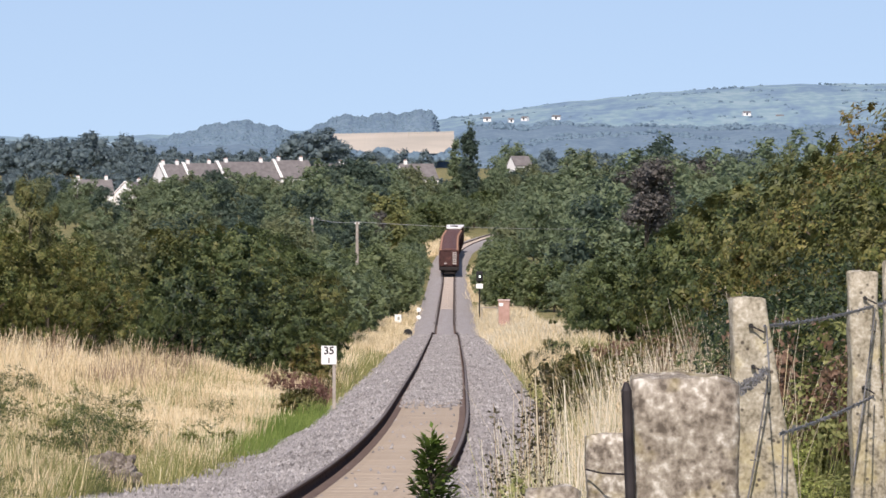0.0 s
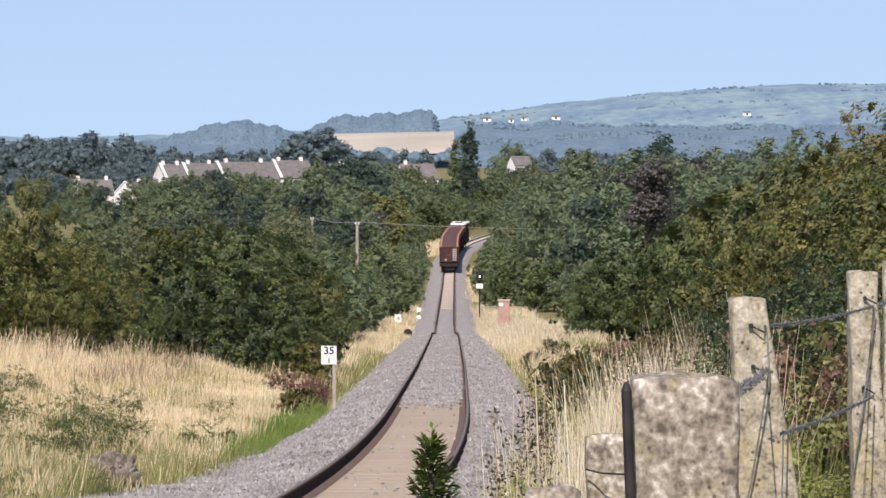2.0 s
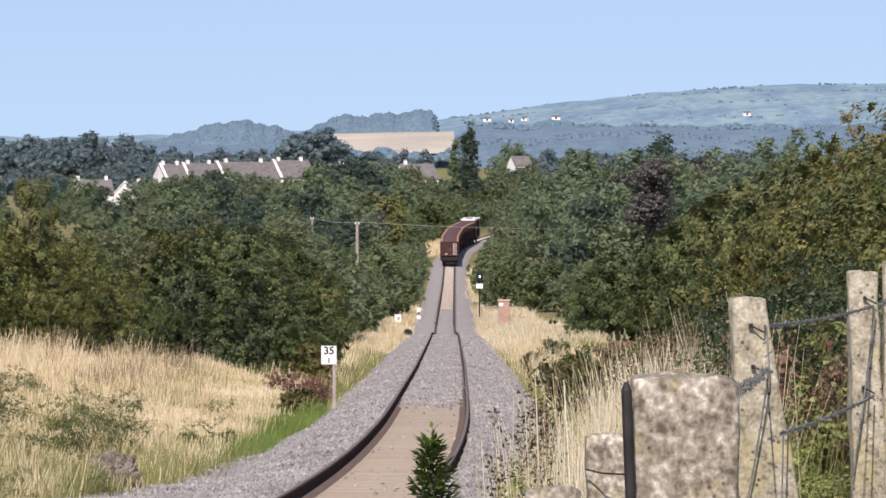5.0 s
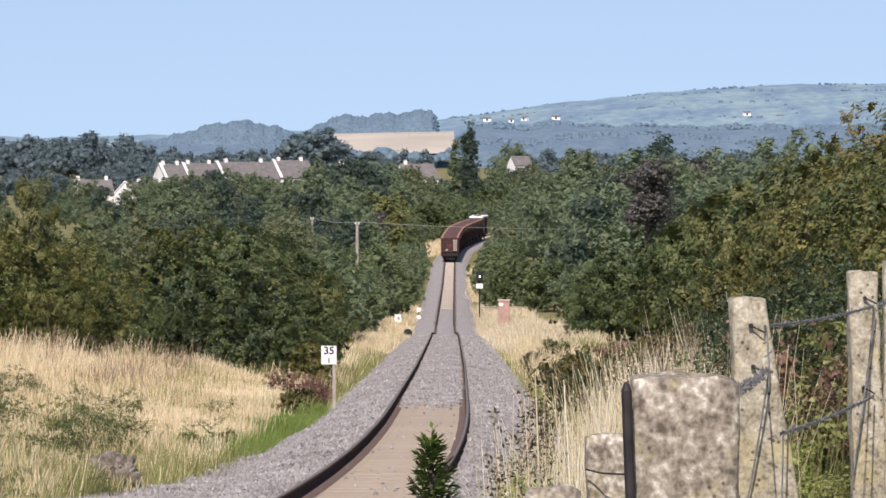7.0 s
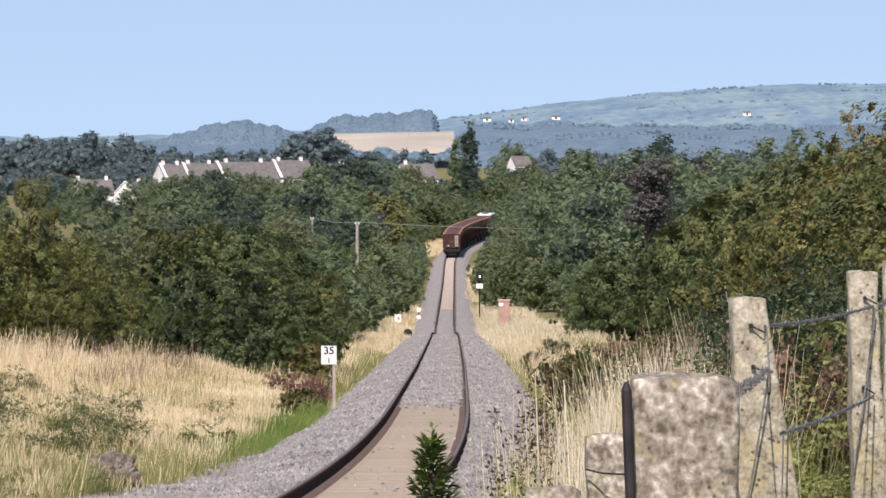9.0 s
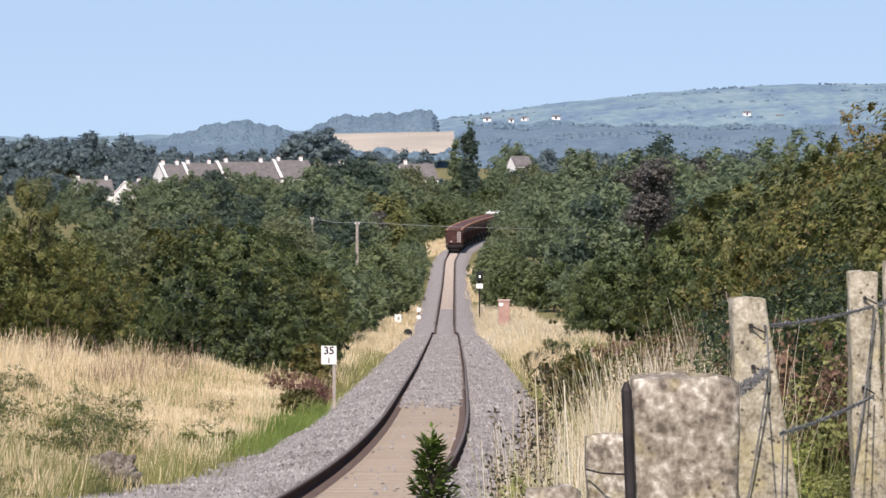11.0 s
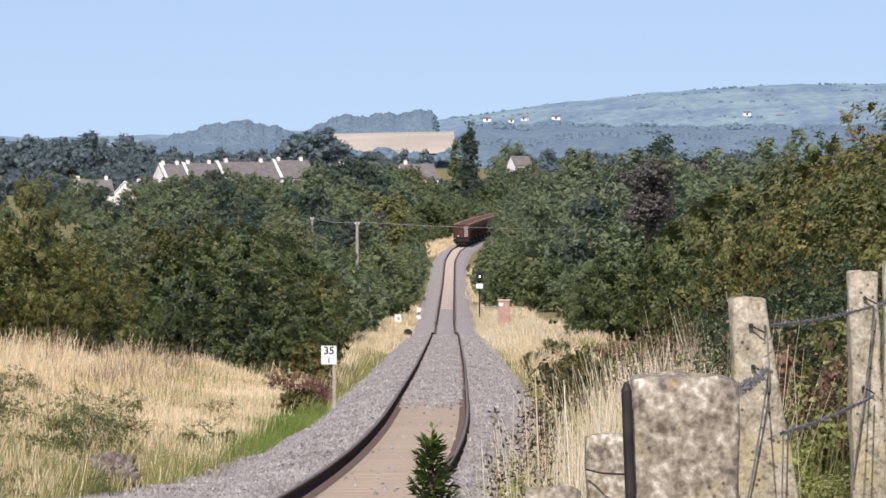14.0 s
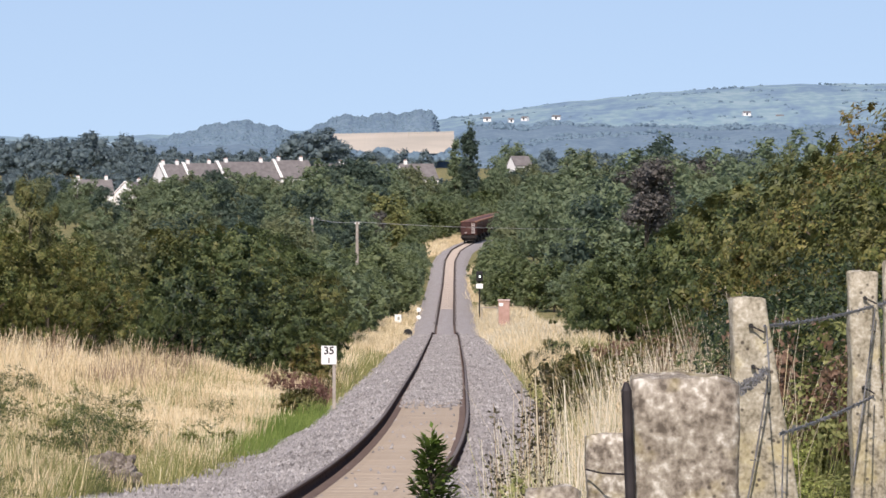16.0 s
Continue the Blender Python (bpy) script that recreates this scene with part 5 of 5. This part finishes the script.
# ---- houses ----
def house(x, y, ground, turn, length, deep, eave, ridge, parapets, chimneys, label, group=""):
    """A house with its ridge along its own X and its front to -Y."""
    t = tagged(empty("house", Matrix.Translation((x, y, ground)) @ Matrix.Rotation(radians(turn), 4, "Z")), label, "house", group)
    bm = bmesh.new()
    w, d = length / 2, deep / 2
    v = [bm.verts.new(p) for p in ((-w, -d, 0), (w, -d, 0), (w, d, 0), (-w, d, 0), (-w, -d, eave), (w, -d, eave), (w, d, eave), (-w, d, eave), (-w, 0, ridge - 0.1), (w, 0, ridge - 0.1))]
    for f in ((0, 1, 5, 4), (2, 3, 7, 6), (1, 2, 6, 9, 5), (3, 0, 4, 8, 7), (0, 3, 2, 1)):
        bm.faces.new([v[i] for i in f])
    wall = part("wall", bm, M["render"], t, "white rendered wall")
    for s in (-1, 1):
        a = math.atan2(ridge - eave, d)
        run = math.hypot(d, ridge - eave) + 0.35
        m = Matrix.Translation((0, s * (d + 0.3) / 2, (ridge + eave) / 2 - 0.1)) @ Matrix.Rotation(-s * a, 4, "X")
        part("roof", boxed((length + 0.1, run, 0.16), turn=m), M["slate"], t, "brown-grey tiled roof slope")
    for px in parapets:
        for s in (-1, 1):
            m = Matrix.Translation((px, s * (d + 0.3) / 2, (ridge + eave) / 2 + 0.08)) @ Matrix.Rotation(-s * math.atan2(ridge - eave, d), 4, "X")
            part("verge_band", boxed((0.62, math.hypot(d, ridge - eave) + 0.3, 0.34), turn=m), M["render"], t, "white parapet band")
    for px in chimneys:
        c = part("chimney", boxed((0.75, 0.6, 1.1), (px, 0, ridge + 0.2), 0.03), M["render"], t, "white chimney")
        for k in (-0.18, 0.18):
            part("chimney_pot", rod(bmesh.new(), (px + k, 0, ridge + 0.72), (px + k, 0, ridge + 1.0), 0.13, 0.1, 8), M["brick"], c)
    n = max(1, int(length // 3))
    for i in range(n):
        for zz in (1.5, eave - 1.1):
            wn_ = part("window", boxed((1.3, 0.06, 1.1), (-w + (i + 0.5) * length / n, -d - 0.02, zz)), M["render"], t)
            part("pane", boxed((1.15, 0.04, 0.95), (-w + (i + 0.5) * length / n, -d - 0.05, zz)), M["glass"], wn_)
    return t


def estate():
    row, x, y = "terraced houses on the ridge", -62.9, 1500.0
    c, s = math.cos(radians(28)), math.sin(radians(28))
    at = 0.0
    for length in (5.6, 8.4, 14.0, 9.0):
        mid = at + length / 2
        house(x + c * mid, y + s * mid, EYE - 8.2 + mid * 0.03, 28, length, 8.0, 5.4, 9.2, (-length / 2 + 0.35,), (-length * 0.32, length * 0.3), "terraced house with brown-grey roof and white verges", row)
        at += length
    lab = "white rendered house half hidden by trees"
    house(-68.3, 1500, EYE - 10.5, 62, 8.0, 6.5, 4.6, 7.6, (-3.7,), (2.0,), lab)
    house(-77.5, 1500, EYE - 10.3, 12, 8.5, 7.0, 4.8, 8.0, (-3.9,), (-3.3, 3.0), lab)
    house(-72.0, 1450, EYE - 13.6, 70, 6.0, 6.0, 4.4, 6.6, (), (), lab)
    house(-26.0, 1560, EYE - 6.8, 10, 7.0, 6.0, 5.2, 8.0, (2.8,), (2.4,), lab)
    house(-6.0, 1520, EYE - 7.4, 20, 8.0, 7.0, 5.4, 8.6, (), (-2.6,), "brick-chimneyed house among the trees")
    house(16.9, 1500, EYE - 5.9, 30, 4.4, 3.2, 6.9, 8.8, (), (), lab)
    r = random.Random(12)
    for hx, hy, hz in ((28, 4300, 24.7), (43, 4300, 24.0), (52, 4300, 25.1), (72, 4300, 25.8), (188, 4200, 27.5), (211, 4250, 25.8), (77, 4100, 15.5)):
        house(hx, hy, EYE + hz + 5.6, r.uniform(-30, 30), r.uniform(3, 6), 3.5, 2.0, 2.9, (), (), "white farmhouse on the distant hillside", "farmhouses on the hill")


estate()


# ---- distant hills, a backdrop beyond the woods, with haze in their colours ----
def bump(x, c, w, h):
    return h * np.exp(-((x - c) / w) ** 2)


def hill(name, label, y0, y1, x0, x1, ridge, base, mat, rough=0.6, seed=1):
    """A rounded strip of rising land with its crest at y1."""
    rng = np.random.default_rng(seed)
    xs = np.linspace(x0, x1, 260)
    ks = np.concatenate([np.linspace(0, 1, 18), [1.25, 1.6]])
    X, K = np.meshgrid(xs, ks)
    top = ridge(X) + EYE
    Z = base + EYE + (top - base - EYE) * np.where(K <= 1, np.sin(np.clip(K, 0, 1) * math.pi / 2) ** 0.9, 1 - (K - 1) * 1.4)
    Z += np.interp(X, xs, rng.normal(0, rough, len(xs))) * np.clip(K, 0, 1)
    Y = y0 + (y1 - y0) * K
    v = np.stack([X, Y, Z], -1).reshape(-1, 3)
    w, h = len(xs), len(ks)
    i = (np.arange(h - 1)[:, None] * w + np.arange(w - 1)[None, :]).ravel()
    f = np.stack([i, i + 1, i + 1 + w, i + w], -1)
    tagged(new(name, raw_mesh(name, v, f, mat)), label, "hill", kind="structure")


def far_ridge(x):
    return 16 + bump(x, 230, 190, 36) + bump(x, 40, 120, 10) + bump(x, 420, 160, 12) + bump(x, -150, 90, 6) + bump(x, -700, 400, 14) + bump(x, 900, 400, 34)


def wood_ridge(x):
    return 11.5 + bump(x, -100, 34, 12) + (15.2 + 0.10 * (x + 30)) * (step(-74, -50, x) - step(-6, 2, x)) + 0.6 * np.sin(x * 0.37) + 0.45 * np.sin(x * 0.9)


def hill_wood(name, label, trees, xs, ks, y0, y1, ridge, base, crown, seed, keep=None):
    """Many small uneven tree crowns over the face of a hill, miles away."""
    rng = np.random.default_rng(seed)
    x, k = rng.uniform(*xs, trees), rng.uniform(*ks, trees)
    if keep:
        m = keep(x, k)
        x, k = x[m], k[m]
    z = base + EYE + (ridge(x) - base) * np.sin(k * math.pi / 2) ** 0.9
    y = y0 + (y1 - y0) * k
    r = crown * rng.uniform(0.6, 1.35, len(x))
    b, f = BALL
    v = b[None] * r[:, None, None] * rng.normal(1, 0.12, (len(x), len(b), 1)) * np.array([1.1, 1.1, 0.85]) + np.stack([x, y, z], -1)[:, None, :]
    me = raw_mesh(name, v.reshape(-1, 3), (f[None] + len(b) * np.arange(len(x))[:, None, None]).reshape(-1, 3), M["haze_blue_wood"], 3)
    me.shade_smooth()
    tagged(new(name, me), label, "wood", kind="stuff")


def near_ridge(x):
    return 11.5 + 9.0 * step(2, 16, x) + bump(x, 60, 18, 1.5) + bump(x, 24, 6, 2.5) + 1.2 * np.sin(x * 0.21) * np.sin(x * 0.083)


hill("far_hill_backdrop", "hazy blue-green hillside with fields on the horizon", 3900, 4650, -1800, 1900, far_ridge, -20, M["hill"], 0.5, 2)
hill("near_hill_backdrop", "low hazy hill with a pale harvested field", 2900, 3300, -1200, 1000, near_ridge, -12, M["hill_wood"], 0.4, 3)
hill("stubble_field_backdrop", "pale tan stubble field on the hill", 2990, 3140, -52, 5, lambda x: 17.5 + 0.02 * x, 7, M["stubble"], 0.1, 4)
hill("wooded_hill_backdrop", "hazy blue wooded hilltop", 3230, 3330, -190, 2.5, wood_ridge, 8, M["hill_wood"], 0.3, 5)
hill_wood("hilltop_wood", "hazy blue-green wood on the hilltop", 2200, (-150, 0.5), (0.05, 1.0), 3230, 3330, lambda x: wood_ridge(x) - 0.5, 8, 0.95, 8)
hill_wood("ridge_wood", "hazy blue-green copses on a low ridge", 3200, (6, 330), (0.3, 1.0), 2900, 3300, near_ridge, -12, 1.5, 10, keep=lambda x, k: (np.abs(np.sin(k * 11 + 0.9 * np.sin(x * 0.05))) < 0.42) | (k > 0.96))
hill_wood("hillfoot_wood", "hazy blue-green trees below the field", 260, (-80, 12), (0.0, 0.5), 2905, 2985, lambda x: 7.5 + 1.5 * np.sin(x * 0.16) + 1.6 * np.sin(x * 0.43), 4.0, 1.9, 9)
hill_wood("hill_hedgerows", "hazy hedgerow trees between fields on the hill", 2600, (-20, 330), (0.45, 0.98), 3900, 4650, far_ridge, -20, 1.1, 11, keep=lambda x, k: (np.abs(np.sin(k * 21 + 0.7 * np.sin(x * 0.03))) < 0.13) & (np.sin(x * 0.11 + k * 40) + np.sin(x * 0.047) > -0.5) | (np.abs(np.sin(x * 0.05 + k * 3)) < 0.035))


def wheel_pair(bm, y):
    for x in (-0.8, 0.8):
        rod(bm, (x - 0.06, y, 0.46), (x + 0.06, y, 0.46), 0.46, seg=20)
    rod(bm, (-0.8, y, 0.46), (0.8, y, 0.46), 0.08, seg=8)


WAGON, WIDE = 12.6, 2.86


def ore_wagon(name="ore_wagon"):
    """A bogie ore wagon; +Y is the way it runs, z = 0 on the rail heads, origin at its middle."""
    t = empty(name)
    L = WAGON - 1.0
    part("underframe", boxed((2.2, L, 0.3), (0, 0, 1.05), 0.02), M["under"], t, "dark underframe")
    bm = bmesh.new()
    r = bmesh.ops.create_cube(bm, size=1.0)
    for v in r["verts"]:
        top = v.co.z > 0
        v.co = Vector((v.co.x * (WIDE if top else 2.6), v.co.y * (L if top else L - 0.3), 3.62 if top else 1.25))
    bmesh.ops.bevel(bm, geom=list(bm.edges), offset=0.2, segments=3, affect="EDGES")
    part("body", bm, M["oxide"], t, "red-brown hopper body")
    bm = bmesh.new()
    n = 8
    prof = [(-WIDE / 2 * 0.88 + WIDE * 0.88 * i / n, 3.58 + 0.30 * math.sin(math.pi * i / n)) for i in range(n + 1)]
    rows = [[bm.verts.new((px, yy, pz)) for px, pz in prof] for yy in (-L / 2 + 0.1, L / 2 - 0.1)]
    for a in range(n):
        bm.faces.new((rows[0][a], rows[0][a + 1], rows[1][a + 1], rows[1][a]))
    for row in rows:
        bm.faces.new(row)
    part("roof_cover", bm, M["roof_brown"], t, "arched red-brown cover")
    for s in (-1, 1):
        part("top_rail", boxed((0.28, L - 0.3, 0.24), (s * (WIDE / 2 - 0.24), 0, 3.62), 0.06), M["ore"], t, "dusty tan top rail")
        part("end_beam", boxed((2.75, 0.22, 0.5), (0, s * (L / 2 + 0.02), 1.02), 0.02), M["under"], t)
        for k in (-0.9, 0.9):
            part("buffer", rod(bmesh.new(), (k, s * (L / 2 + 0.05), 1.05), (k, s * (L / 2 + 0.5), 1.05), 0.12, 0.22, 12), M["under"], t)
        for k in (-1.05, -0.35, 0.35, 1.05):
            part("end_rib", boxed((0.09, 0.09, 2.2), (k, s * (L / 2 + 0.0), 2.4), 0.01), M["oxide"], t)
        part("end_lip", boxed((2.5, 0.14, 0.14), (0, s * (L / 2 - 0.02), 3.56), 0.02), M["oxide"], t)
        for k in range(9):
            y = -L / 2 + 0.7 + k * (L - 1.4) / 8
            part("side_rib", boxed((0.09, 0.12, 2.2), (s * (WIDE / 2 - 0.07), y, 2.4)), M["oxide"], t)
        bg = part("bogie", boxed((2.3, 2.6, 0.42), (0, s * 4.3, 0.62), 0.03), M["under"], t)
        for k in (-0.9, 0.9):
            bm = bmesh.new()
            wheel_pair(bm, s * 4.3 + k)
            part("wheelset", bm, M["under"], bg)
    ladder = part("ladder", boxed((0.07, 0.06, 1.75), (0.56, -L / 2 - 0.09, 2.5), 0.01), M["dusty_white"], t, "pale dusty end ladder")
    part("stile", boxed((0.07, 0.06, 1.75), (1.0, -L / 2 - 0.09, 2.5), 0.01), M["dusty_white"], ladder)
    for k in range(6):
        part("rung", boxed((0.44, 0.06, 0.13), (0.78, -L / 2 - 0.09, 1.75 + k * 0.3), 0.01), M["dusty_white"], ladder)
    # pale unlit box standing for the tail lamp, repeated on every wagon
    part("brake_box", boxed((0.3, 0.12, 0.2), (-0.5, -L / 2 - 0.08, 1.75), 0.02), M["dusty_white"], t)
    # dark block added to fill in the shade below the wagon end
    part("draw_gear", boxed((1.6, 0.3, 0.5), (0, -L / 2 + 0.3, 0.55), 0.03), M["under"], t)
    return tagged(t, "red-brown covered ore wagon with dusty tan top rails", "railway wagon", "wagons of the train")


def locomotive():
    t = empty("locomotive")
    part("underframe", boxed((2.6, 16.6, 0.45), (0, 0, 1.05), 0.04), M["under"], t)
    part("hood", boxed((1.9, 11.8, 2.6), (0, -2.0, 2.55), 0.12), M["loco_dark"], t, "dark engine hood")
    part("cab", boxed((2.8, 3.2, 2.8), (0, 5.6, 2.65), 0.12), M["loco_dark"], t, "dark cab")
    part("hood_roof", boxed((2.5, 11.8, 0.36), (0, -2.0, 4.0), 0.14), M["loco_roof"], t, "pale grey hood roof")
    part("cab_roof", boxed((2.85, 3.3, 0.22), (0, 5.6, 4.12), 0.08), M["loco_roof"], t, "pale grey cab roof")
    for k in (-3.0, 0.0):
        part("roof_fan", rod(bmesh.new(), (0, k - 2, 4.15), (0, k - 2, 4.28), 0.6, seg=16), M["under"], t)
    for s in (-1, 1):
        part("window", boxed((0.9, 0.04, 0.7), (s * 0.65, 7.21, 3.3)), M["glass"], t)
        bg = part("bogie", boxed((2.1, 3.6, 0.4), (0, s * 5.0, 0.65), 0.03), M["under"], t)
        for k in (-1.4, 0, 1.4):
            bm = bmesh.new()
            wheel_pair(bm, s * 5.0 + k)
            part("wheelset", bm, M["under"], bg)
        for k in (-0.9, 0.9):
            part("buffer", rod(bmesh.new(), (k, s * 8.3, 1.05), (k, s * 8.75, 1.05), 0.12, 0.22, 12), M["under"], t)
    return tagged(t, "dark diesel locomotive with a pale roof, hauling wagons", "locomotive")


TRAIN = [ore_wagon()]
for _ in range(11):
    TRAIN.append(copy_thing(TRAIN[0], Matrix.Identity(4)))
TRAIN.append(locomotive())

make_sleepers()


def tidy():
    """The first of each kind of plant stood only as the pattern for the rest."""
    for ob in stock:
        for o in (*ob.children_recursive, ob):
            bpy.data.objects.remove(o)


tidy()


# ---- what moves ----
_arc = np.concatenate([[0], np.cumsum(np.sqrt(np.diff(_ys) ** 2 + np.diff(_xs) ** 2 + np.diff(_zs) ** 2))])
REAR_START, SPEED = 945.0, 14.0


def on_line(s):
    y = np.interp(s, _arc, _ys)
    return Vector((float(line_x(y)), float(y), float(line_z(y)) + 0.004))


def motions():
    s0 = float(np.interp(REAR_START, _ys, _arc))
    back = 0.0
    for ob in TRAIN:
        length = 17.6 if ob is TRAIN[-1] else WAGON
        rows = []
        for i in range(33):
            t = i * 0.5
            s = s0 + SPEED * t + back + length / 2
            a, b = on_line(s - length * 0.32), on_line(s + length * 0.32)
            f = (b - a).normalized()
            side = f.cross(Vector((0, 0, 1))).normalized()
            up = side.cross(f)
            m = Matrix((side, f, up)).transposed().to_4x4()
            rows.append((t, Matrix.Translation((a + b) / 2) @ m))
        walk(ob, rows)
        back += length


motions()
